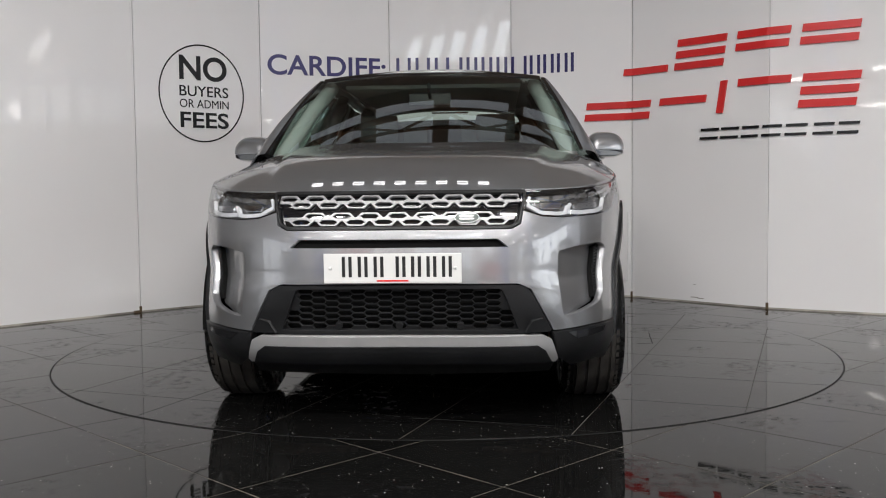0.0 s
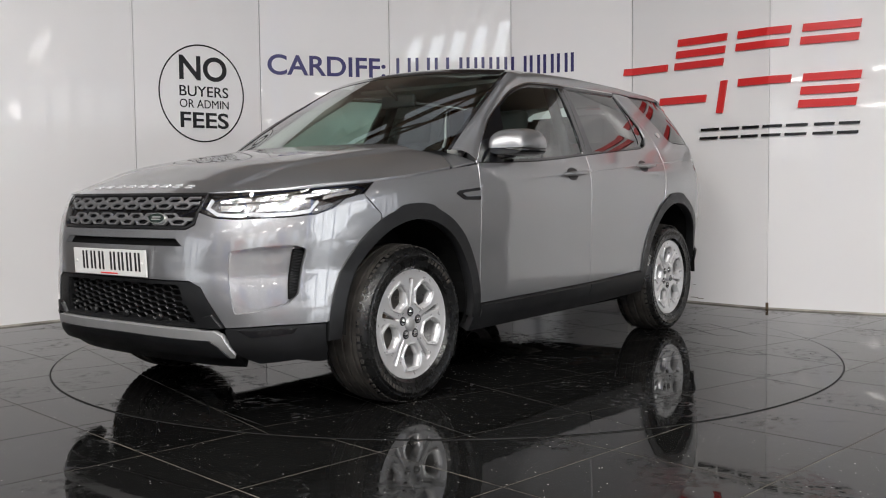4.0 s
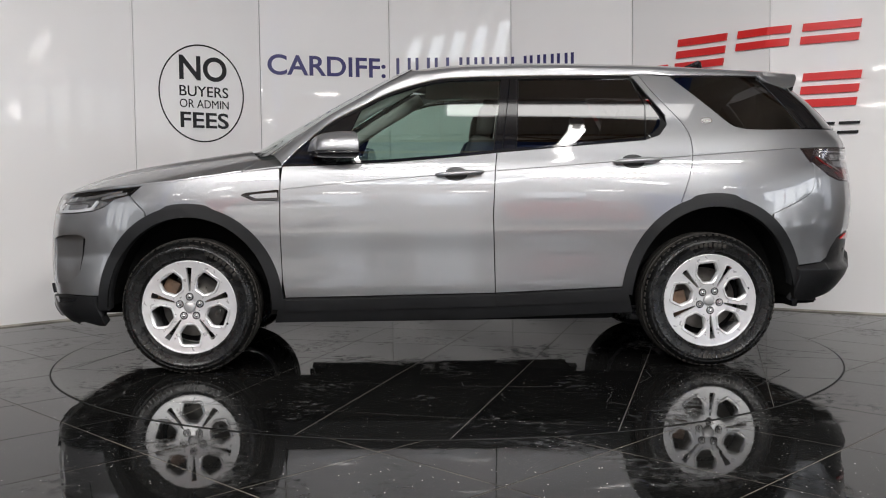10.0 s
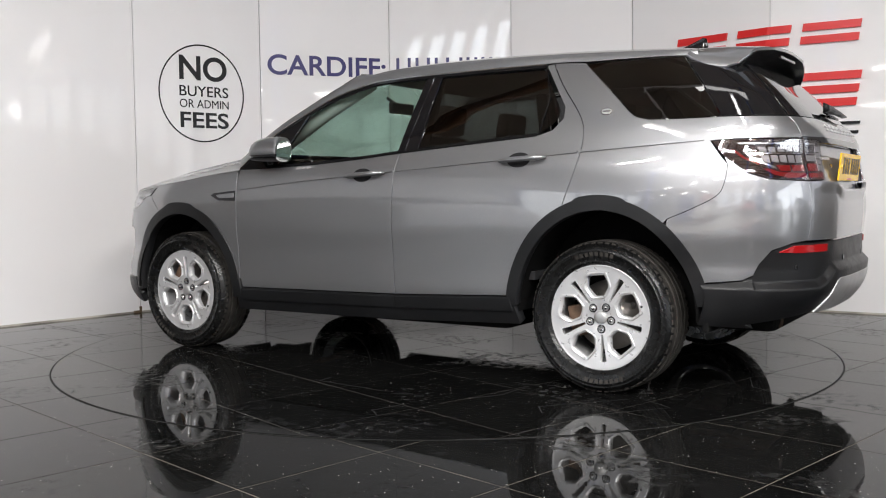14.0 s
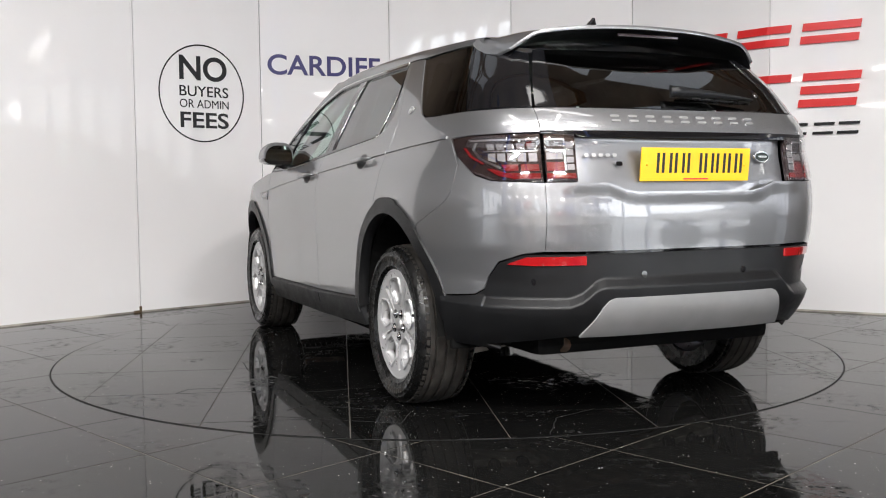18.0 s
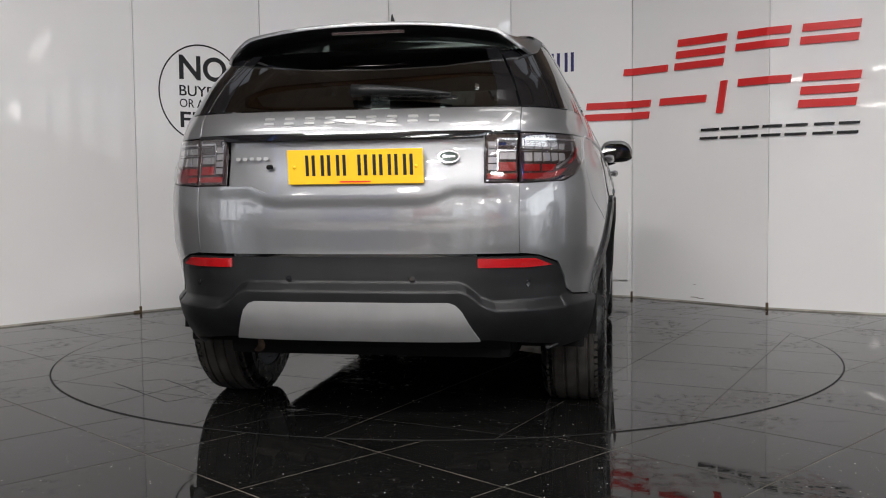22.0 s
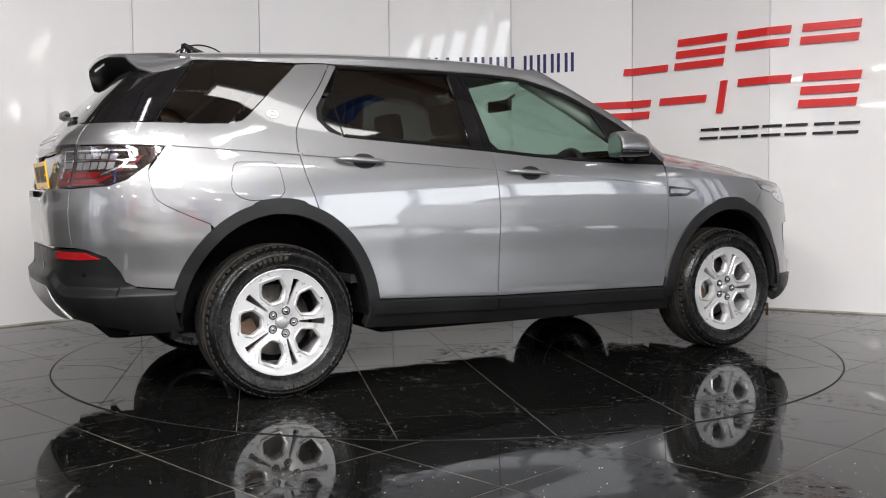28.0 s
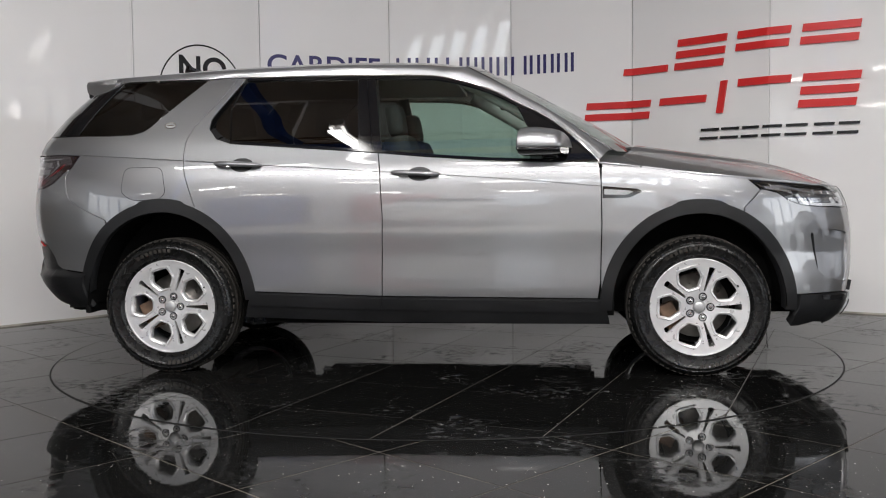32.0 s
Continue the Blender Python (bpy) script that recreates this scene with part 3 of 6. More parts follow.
def light_box(x, y, z, sx, sy):
    """Suspended white light box with a glowing underside."""
    thing = tagged(new("light_box"), "long suspended white light box, lit below", "ceiling light", "light boxes")
    part("housing", box_bm(x, y, z + 0.10, sx + 0.06, sy + 0.06, 0.12, 0.01), WALL, thing)
    part("diffuser", box_bm(x, y, z + 0.03, sx, sy, 0.02), BOX_GLOW, thing)
    for dx in (-sx / 2 + 0.1, sx / 2 - 0.1):
        tube("hanger", [(x + dx, y, z + 0.15), (x + dx, y, 6.5)], 0.006, STEEL, thing, 5)


for bx, by in BOXES:
    light_box(bx, by, 4.5, 2.25, 0.28)
tagged(part("blue_beam", box_bm(0, -4.4, 5.2, 21.6, 0.22, 0.34, 0.01), BLUE), "blue painted steel roof beam", "beam")
for px in (-7.0, -2.6, 2.6, 7.0):
    tagged(part("blue_purlin", box_bm(px, -8.6, 5.62, 0.14, 13.2, 0.22, 0.01), BLUE), "blue painted steel roof purlin", "beam", "roof purlins")
# sloping gable panes high in the far wall
for k in range(6):
    o = new("gable_pane", bpy.data.meshes.new("gable_pane"))
    x = 2.3 - 0.62 * k
    o.data.from_pydata([(x, -15.38, 4.75 - 0.06 * k), (x - 0.34, -15.38, 4.7 - 0.06 * k), (x - 0.10, -15.38, 5.75 - 0.12 * k), (x + 0.22, -15.38, 5.85 - 0.12 * k)], [], [(0, 1, 2, 3)])
    o.data.materials.append(PANE_GLOW)
    tagged(o, "bright sloping daylight pane in hall gable", "window", "gable panes", "structure")
for px in (-5.2, 5.2):
    tagged(part("post", box_bm(px, -8.0, 2.6, 0.25, 0.25, 5.2, 0.01), BLUE), "blue painted steel hall post", "post")

# ---- the car: x forward, y to its left, origin on the ground midway between the axles ----
AXLE, WHEEL_R = 1.3705, 0.358
SIDE_W = spline([(0.15, 0.82), (0.22, 0.86), (0.28, 0.890), (0.36, 0.916), (0.41, 0.926), (0.455, 0.931), (0.52, 0.933), (0.62, 0.936), (0.76, 0.945), (0.90, 0.946), (1.0, 0.938),
                 (1.07, 0.924), (1.13, 0.899), (1.22, 0.862), (1.32, 0.813), (1.42, 0.762), (1.52, 0.706), (1.60, 0.658), (1.70, 0.59)])
NOSE = spline([(0.15, 2.00), (0.22, 2.08), (0.28, 2.165), (0.34, 2.215), (0.42, 2.235), (0.52, 2.262), (0.62, 2.275), (0.74, 2.268), (0.85, 2.245), (0.93, 2.21), (0.99, 2.15), (1.06, 2.05), (1.2, 1.85), (1.7, 1.2)])
TAIL = spline([(0.15, 2.02), (0.25, 2.08), (0.33, 2.17), (0.42, 2.26), (0.50, 2.305), (0.60, 2.315), (0.70, 2.31), (0.85, 2.318), (0.97, 2.305), (1.08, 2.283), (1.17, 2.27), (1.23, 2.24), (1.27, 2.20), (1.38, 2.10), (1.50, 1.975), (1.60, 1.87), (1.70, 1.76)])
X0F, X0R, NF = 0.9, -1.0, 3.3


def NL(z):
    """How square the nose's plan corners are at height z."""
    return np.interp(z, [0.25, 0.42, 0.62], [4.4, 3.9, NF])


def NR(z):
    """How square the tail's plan corners are at height z."""
    return np.interp(z, [0.3, 0.6, 0.75, 1.1, 1.4], [3.4, 3.5, 3.9, 4.1, 5.8])



def half_width(x, z):
    w = SIDE_W(z)
    return w + 0.014 * np.exp(-((x + 1.5) / 0.5) ** 2) * np.exp(-((z - 0.72) / 0.28) ** 2) + 0.006 * np.exp(-((x - 1.4) / 0.4) ** 2) * np.exp(-((z - 0.8) / 0.2) ** 2)


def side_y(x, z):
    """Half-width of the body at x and z, with its rounded plan corners."""
    x, z = np.asarray(x, float), np.asarray(z, float)
    sf = np.clip((x - X0F) / (NOSE(z) - X0F), 0, 1)
    sr = np.clip((X0R - x) / (TAIL(z) + X0R), 0, 1)
    return half_width(x, z) * (1 - sf ** NL(z)) ** (1 / NL(z)) * (1 - sr ** NR(z)) ** (1 / NR(z))


def front_x(y, z):
    q = np.clip(np.abs(y) / half_width(2.0, z), 0, 1)
    return X0F + (NOSE(z) - X0F) * (1 - q ** NL(z)) ** (1 / NL(z))


def rear_x(y, z):
    q = np.clip(np.abs(y) / half_width(-2.0, z), 0, 1)
    return X0R - (TAIL(z) + X0R) * (1 - q ** NR(z)) ** (1 / NR(z))


def wrap(sign):
    """Map (u, z) to the flank; u is x on the flat of the side and runs on round the corners."""
    def fmap(u, z):
        u, z = np.asarray(u, float), np.asarray(z, float)
        w, front = SIDE_W(z), u > 0
        x0, n = np.where(front, X0F, -X0R), np.where(front, NL(z), NR(z))
        ln = np.where(front, NOSE(z) - X0F, TAIL(z) + X0R)
        a = np.abs(u)
        lo, hi = np.zeros_like(a + z), np.full_like(a + z, math.pi / 2)
        for _ in range(34):
            mid = (lo + hi) / 2
            val = x0 + ln * np.cos(mid) ** (2 / n) + w * (1 - np.sin(mid) ** (2 / n))
            high = val > a
            lo, hi = np.where(high, mid, lo), np.where(high, hi, mid)
        mid = (lo + hi) / 2
        flat = a <= x0
        x = np.where(flat, u, np.sign(u) * (x0 + ln * np.cos(mid) ** (2 / n)))
        y = half_width(x, z) * np.where(flat, 1.0, np.sin(mid) ** (2 / n))
        return x, sign * y, z + 0 * u
    return fmap


def u_of(x, z):
    """The wrap coordinate of a point on the flank."""
    k = 1 - float(side_y(x, z) / half_width(x, z))
    w = float(SIDE_W(z)) * k
    return x + w if x > 0 else x - w


def u_front(y, z):
    return float(front_x(y, z)) + float(SIDE_W(z)) * (1 - y / float(half_width(2.0, z)))


def u_rear(y, z):
    return float(rear_x(y, z)) - float(SIDE_W(z)) * (1 - y / float(half_width(-2.0, z)))


def U(pts):
    return [(u_of(x, z), z) for x, z in pts]


def nose_map(y, z):
    return front_x(y, z), np.asarray(y, float), np.asarray(z, float)


ROOF_C = spline([(-2.05, 1.592), (-1.75, 1.640), (-1.4, 1.668), (-1.0, 1.686), (-0.5, 1.694), (-0.1, 1.688), (0.15, 1.667), (0.30, 1.640), (0.5, 1.56)])
ROOF_E = spline([(-2.05, 1.535), (-1.75, 1.578), (-1.4, 1.603), (-1.0, 1.622), (-0.5, 1.632), (-0.1, 1.625), (0.08, 1.605), (0.25, 1.56), (0.5, 1.45)])
ROOF_Y = spline([(-2.05, 0.57), (-1.75, 0.60), (-1.0, 0.622), (-0.3, 0.632), (0.1, 0.635), (0.4, 0.65)])


def roof_map(x, y):
    x, y = np.asarray(x, float), np.asarray(y, float)
    q = np.abs(y) / ROOF_Y(x)
    return x, y, ROOF_E(x) + (ROOF_C(x) - ROOF_E(x)) * (1 - np.clip(q, 0, 1.2) ** 2.4)


HOOD_E = spline([(0.80, 1.088), (0.88, 1.081), (1.085, 1.061), (1.346, 1.026), (1.61, 1.0), (1.80, 0.985), (2.02, 0.958), (2.20, 0.945), (2.26, 0.925)])


def hood_rho(x, y):
    """1 on the bonnet's edge, 0 on its rear centre line."""
    x, y = np.asarray(x, float), np.asarray(y, float)
    sx = np.clip((x - X0F) / (2.205 - X0F), 0, 1.1)
    return (sx ** NF + (np.abs(y) / (half_width(x, HOOD_E(x)) - 0.006)) ** NF) ** (1 / NF)


def hood_map(x, y):
    x, y = np.asarray(x, float), np.asarray(y, float)
    r = np.clip(hood_rho(x, y), 0, 1.06)
    k = np.clip((0.74 - 0.10 * x - np.abs(y)) / 0.055 + 0.5, 0, 1)
    plateau = 0.016 * k * k * (3 - 2 * k) * np.clip((2.17 - x) / 0.12, 0, 1)
    return x, y, HOOD_E(x) + 0.120 * (1 - r ** 3.8) + plateau * np.clip(1.0 - r ** 6, 0, 1)


def hood_rim(x, q=1.0):
    """y of the bonnet's edge at x."""
    sx = np.clip((x - X0F) / (2.205 - X0F), 0, q)
    return float((half_width(x, HOOD_E(x)) - 0.006) * (q ** NF - sx ** NF) ** (1 / NF))


SCREEN = spline([(1.08, 1.30), (1.15, 1.185), (1.25, 1.02), (1.35, 0.845), (1.45, 0.662), (1.55, 0.466), (1.62, 0.32), (1.68, 0.19)])


def screen_map(y, z):
    y, z = np.asarray(y, float), np.asarray(z, float)
    return SCREEN(z) - 0.36 * y ** 2, y, z


def ellipse(cx, cz, rx, rz, a0, a1, n=24):
    return [(cx + rx * math.cos(radians(a)), cz + rz * math.sin(radians(a))) for a in np.linspace(a0, a1, n)]


car = tagged(new("car"), "grey metallic five-door estate car with black wheel-arch trim", "car")
FA, RA = (1.365, 0.36), (-1.385, 0.36)      # centres of the wheel arches


def belt(x):
    """Height of the crease that runs along the doors."""
    return 1.041 - 0.0655 * x - 0.012 * math.exp(-((x - 0.9) / 0.3) ** 2)


def flank(sign):
    m = wrap(sign)
    fl = sign > 0            # outlines run forward on u, so the left side turns its faces over
    opt = dict(parent=car, flip=fl)
    crease = [[(x, belt(x) + d) for x in np.arange(-1.70, 0.85, 0.03)] for d in (-0.006, 0.006)]
    # door skins
    top_f = [(0.872, 1.086), (0.62, 1.090), (0.30, 1.103), (0.0, 1.125), (-0.246, 1.148)]
    front_line = [(0.868, 0.40), (0.880, 0.49), (0.886, 0.78), (0.882, 1.0)]
    mid_line = [(-0.246, 1.148), (-0.234, 1.059), (-0.221, 0.823), (-0.226, 0.60), (-0.230, 0.412)]
    door = front_line + top_f + mid_line[1:]
    fdoor = panel("front_door", door, m, PAINT, gap=0.0029, depth=0.012, **opt)
    rear_top = [(-0.246, 1.148), (-0.55, 1.172), (-1.03, 1.208), (-1.110, 1.235), (-1.155, 1.29), (-1.150, 1.345), (-0.995, 1.566)]
    shut = curve_through([(-1.035, 1.572), (-1.115, 1.454), (-1.245, 1.29), (-1.278, 1.185), (-1.262, 1.05), (-1.205, 0.88)], 5)
    arch_cut = ellipse(RA[0], RA[1], 0.455, 0.525, 70, 14, 14)
    rdoor = mid_line[::-1] + rear_top[1:] + shut + arch_cut + [(-0.925, 0.437), (-0.60, 0.425)]
    rdoor_ob = panel("rear_door", rdoor, m, PAINT, gap=0.0029, depth=0.012, **opt)
    # front wing
    bon = [(0.886, 1.077), (1.085, 1.057), (1.346, 1.022), (1.50, 1.006), (1.60, 0.996)]
    wing = [(0.884, 0.42)] + front_line[1:] + bon + [(1.665, 0.940), (1.585, 0.855)] + ellipse(FA[0], FA[1], 0.44, 0.50, 62, 182, 26)
    panel("front_wing", U(wing), m, PAINT, gap=0.0029, depth=0.012, **opt)
    # rear quarter, up to the tailgate line
    roof_line = [(-1.04, 1.574), (-1.12, 1.569), (-1.205, 1.562)]
    q_glass = [(-1.205, 1.562), (-1.36, 1.42), (-1.485, 1.302), (-1.52, 1.277), (-1.58, 1.262), (-1.70, 1.259), (-1.90, 1.262)]
    rear_edge = [(u_rear(0.632, z), z) for z in np.linspace(1.262, 1.165, 5)]
    lamp_top = [(u_of(-1.97, 1.162), 1.162), (u_of(-1.865, 1.157), 1.157)]
    lamp_low = [(u_of(-1.93, 1.085), 1.085), (u_of(-2.03, 1.01), 1.01), (u_of(-2.10, 0.985), 0.985), (u_rear(0.632, 0.975), 0.975)]
    low_rear = [(u_rear(0.632, z), z) for z in np.linspace(0.945, 0.716, 9)] + [ (u_rear(0.70, 0.707), 0.707), (u_rear(0.766, 0.677), 0.677)]
    seam = curve_through([(-1.945, 1.050), (-1.936, 0.975), (-1.905, 0.915), (-1.80, 0.858), (-1.70, 0.815)], 5)
    quarter = shut[::-1] + roof_line[1:] + U(q_glass[1:]) + rear_edge + lamp_top + U(seam) + U(ellipse(RA[0], RA[1], 0.455, 0.525, 128, 71, 14))
    panel("rear_wing", quarter, m, PAINT, gap=0.0017, depth=0.012, **opt)
    corner = lamp_low + low_rear + U([(-2.062, 0.617), (-2.04, 0.568), (-2.0, 0.546), (-1.82, 0.532)]) + U(ellipse(RA[0], RA[1], 0.455, 0.525, 161, 132, 8)) + U(seam[::-1])
    panel("bumper_corner", corner, m, PAINT, gap=0.0017, depth=0.012, **opt)
    # black arch trim, sill and lower door trim
    def ring(c, ro, ri, a0, a1, name):
        o = []
        for a in np.linspace(a0, a1, 72):
            lip = 0.011 * float(np.clip((15.5 - abs(a - 90)) / 3.0, 0, 1))
            o.append((c[0] + (ro[0] + lip) * math.cos(radians(a)), c[1] + (ro[1] + lip) * math.sin(radians(a))))
        i = ellipse(c[0], c[1], ri[0], ri[1], a1, a0, 40)
        panel(name, o + i, lambda u, z: m(np.vectorize(u_of)(u, z), z), TRIM, lift=0.011, depth=0.05, step=0.03, **opt)
    ring(FA, (0.487, 0.527), (0.428, 0.467), -2, 182, "front_arch_trim")
    ring(RA, (0.492, 0.553), (0.436, 0.494), 4, 172, "rear_arch_trim")
    sill = [(0.93, 0.268), (0.90, 0.385), (0.868, 0.397), (-0.228, 0.409), (-0.925, 0.434), (-0.96, 0.30), (-0.20, 0.275)]
    panel("sill_trim", sill, m, TRIM, lift=0.006, depth=0.06, gap=0.002, **opt)
    for strip, owner in (([(0.864, 0.330), (0.864, 0.391), (-0.226, 0.403), (-0.226, 0.345)], fdoor), ([(-0.236, 0.345), (-0.236, 0.404), (-0.915, 0.429), (-0.93, 0.365)], rdoor_ob)):
        panel("door_foot_trim", strip, m, TRIM, owner, lift=0.015, depth=0.012, gap=0.001, flip=fl)
    # glazing
    g_front = [(0.60, 1.098), (0.30, 1.108), (0.0, 1.130), (-0.225, 1.150), (-0.268, 1.40), (-0.290, 1.555), (-0.08, 1.553), (0.08, 1.538), (0.30, 1.475), (0.46, 1.395)]
    fopt, ropt = dict(parent=fdoor, flip=fl), dict(parent=rdoor_ob, flip=fl)
    panel("front_door_glass", g_front, m, GLASS, lift=-0.010, depth=0, label="green-tinted door glass", **fopt).visible_shadow = False
    g_rear = rounded([(-0.352, 1.162), (-0.60, 1.180), (-1.02, 1.212), (-1.150, 1.30), (-0.985, 1.556), (-0.385, 1.560)], [0.01, 0, 0.05, 0.07, 0.03, 0.01])
    panel("rear_door_glass", g_rear, m, PRIVACY, lift=-0.010, depth=0, label="dark privacy glass", **ropt)
    # gloss black pillars and window surround
    panel("b_pillar_trim", [(-0.228, 1.152), (-0.292, 1.563), (-0.337, 1.563), (-0.272, 1.155)], m, GLOSS, lift=-0.002, depth=0.02, gap=0.001, **opt)
    panel("rear_door_pillar_trim", [(-0.274, 1.156), (-0.339, 1.563), (-0.383, 1.563), (-0.350, 1.162)], m, GLOSS, lift=-0.002, depth=0.02, gap=0.001, **opt)
    panel("mirror_sail", [(0.868, 1.090), (0.602, 1.098), (0.462, 1.397), (0.63, 1.307), (0.775, 1.186)], m, GLOSS, lift=-0.003, depth=0.02, gap=0.001, **fopt)
    upper = [(0.874, 1.088), (0.780, 1.184), (0.630, 1.309), (0.46, 1.402), (0.30, 1.480), (0.08, 1.544), (-0.08, 1.558), (-0.30, 1.564), (-0.70, 1.567), (-0.99, 1.566)]
    sur = curve_through(upper, 6)
    panel("window_surround", sur + [(x, z - 0.012) for x, z in sur[::-1]], m, GLOSS, lift=0.001, depth=0.014, step=0.03, **opt)
    panel("chrome_strip", [(x, z + 0.007) for x, z in sur] + [(x, z + 0.001) for x, z in sur[::-1]], m, CHROME, lift=0.002, depth=0.01, step=0.03, **opt)
    waist = top_f + rear_top[1:3]
    panel("waist_seal", [(x, z + 0.014) for x, z in waist] + [(x, z + 0.002) for x, z in waist[::-1]], m, GLOSS, lift=0.002, depth=0.012, step=0.04, **opt)
    q_poly = [(-1.21, 1.556), (-1.36, 1.424), (-1.487, 1.307), (-1.522, 1.282), (-1.58, 1.267), (-1.70, 1.264), (-1.895, 1.266), (-1.685, 1.556)]
    panel("quarter_glass", U(q_poly), m, PRIVACY, lift=-0.003, depth=0, **opt)
    wrap_p = U([(-1.690, 1.557), (-1.900, 1.267)]) + [(u_rear(0.632, 1.267), 1.267), (u_rear(0.60, 1.36), 1.36), (u_rear(0.535, 1.50), 1.50)] + U([(-1.76, 1.552)])
    panel("rear_corner_gloss_panel", wrap_p, m, GLOSS, lift=-0.002, depth=0.012, gap=0.002, **opt)
    # pillar and cant rail: from the glass edge over to roof and screen
    outer = [(x, z + 0.008) for x, z in curve_through(upper + [(-1.10, 1.566), (-1.21, 1.560), (-1.45, 1.557), (-1.70, 1.5535), (-1.785, 1.551)], 6)]
    rows = []
    for x, z in outer:
        ox, oy, oz = [float(q) for q in m(x, z)]
        if x > 0.10:
            k = (x - 0.10) / 0.77
            zi = float(np.interp(x, [0.10, 0.30, 0.46, 0.63, 0.78, 0.874], [1.612, 1.522, 1.440, 1.343, 1.222, 1.150]))
            yi = float(np.interp(x, [0.10, 0.46, 0.874], [0.650, 0.715, 0.812]))
            inn = Vector((float(SCREEN(zi)) - 0.36 * yi ** 2, sign * yi, zi))
        else:
            inn = Vector([float(q) for q in roof_map(ox, sign * float(ROOF_Y(ox)))])
        out = Vector((ox, oy, oz))
        row = []
        for s in np.linspace(0, 1, 7):
            q = out.lerp(inn, s)
            bulge = 0.016 * math.sin(math.pi * s)
            row.append(tuple(q + Vector((0.25 * bulge, sign * bulge * 0.7, bulge))))
        rows.append(row)
    v, f = loft(rows)
    mesh_object("cant_rail", v, f if sign > 0 else [q[::-1] for q in f], PAINT, car, smooth=True)
    # dark inner shell that closes the shut lines and the arches
    shell = [(0.95, 0.30), (0.95, 0.80), (1.10, 0.86), (1.365, 0.90), (1.60, 0.865), (1.72, 0.885), (1.95, 0.955), (1.9, 0.97), (1.6, 0.985), (1.1, 1.045), (0.87, 1.075), (0.0, 1.11), (-1.05, 1.19), (-1.18, 1.26),
             (-1.16, 1.35), (-1.02, 1.56), (-1.20, 1.555), (-1.50, 1.28), (-1.60, 1.255), (-2.1, 1.25), (-2.2, 0.9), (-2.15, 0.50), (-1.86, 0.50), (-1.80, 0.72), (-1.62, 0.88), (-1.385, 0.92), (-1.10, 0.86), (-0.93, 0.70), (-0.90, 0.30)]
    panel("inner_shell", U(shell), m, SHELL, lift=-0.028, depth=0, step=0.06, **opt)
    return fdoor, rdoor_ob




def patch(name, cx, cz, hw, hh, fmap, material, parent, lift, n=20, power=2.0, depth=0.006, flip=False, label="", step=0.02):
    """A small superellipse piece laid on a surface."""
    o = []
    for a in np.linspace(0, 2 * math.pi, n, endpoint=False):
        c, s_ = math.cos(a), math.sin(a)
        o.append((cx + hw * math.copysign(abs(c) ** (2 / power), c), cz + hh * math.copysign(abs(s_) ** (2 / power), s_)))
    return panel(name, o, fmap, material, parent, step=step, depth=depth, lift=lift, flip=flip, label=label)


def handle(sign, x, z, m, door):
    """Pull handle; a flat dark disc behind it paints the finger recess's shade."""
    fl = sign > 0
    patch("handle_recess_shade", x + 0.02, z, 0.062, 0.036, m, TRIM, door, 0.0015, depth=0.004, flip=fl)
    rows = []
    y0 = float(half_width(x, z))
    for k, s in enumerate(np.linspace(-1, 1, 15)):
        out = 0.008 + 0.030 * (1 - abs(s) ** 4)
        hgt = 0.0125 * (1 - 0.5 * abs(s) ** 6) * (1.0 if abs(s) < 0.99 else 0.4)
        xx, zz = x + 0.128 * s, z - 0.0098 * s * 0.65 + 0.004
        rows.append([(xx, sign * (y0 + out + 0.010 * c), zz + hgt * d) for c, d in ((0, 1), (0.7, 0.8), (1, 0.2), (1, -0.3), (0.6, -0.9), (0, -1), (-0.7, -0.8), (-0.7, 0.8))])
    v, f = loft(rows, True)
    f += [tuple(range(8))[::-1], tuple(range(len(v) - 8, len(v)))]
    mesh_object("handle", v, f if sign < 0 else [q[::-1] for q in f], PAINT, door, smooth=True)


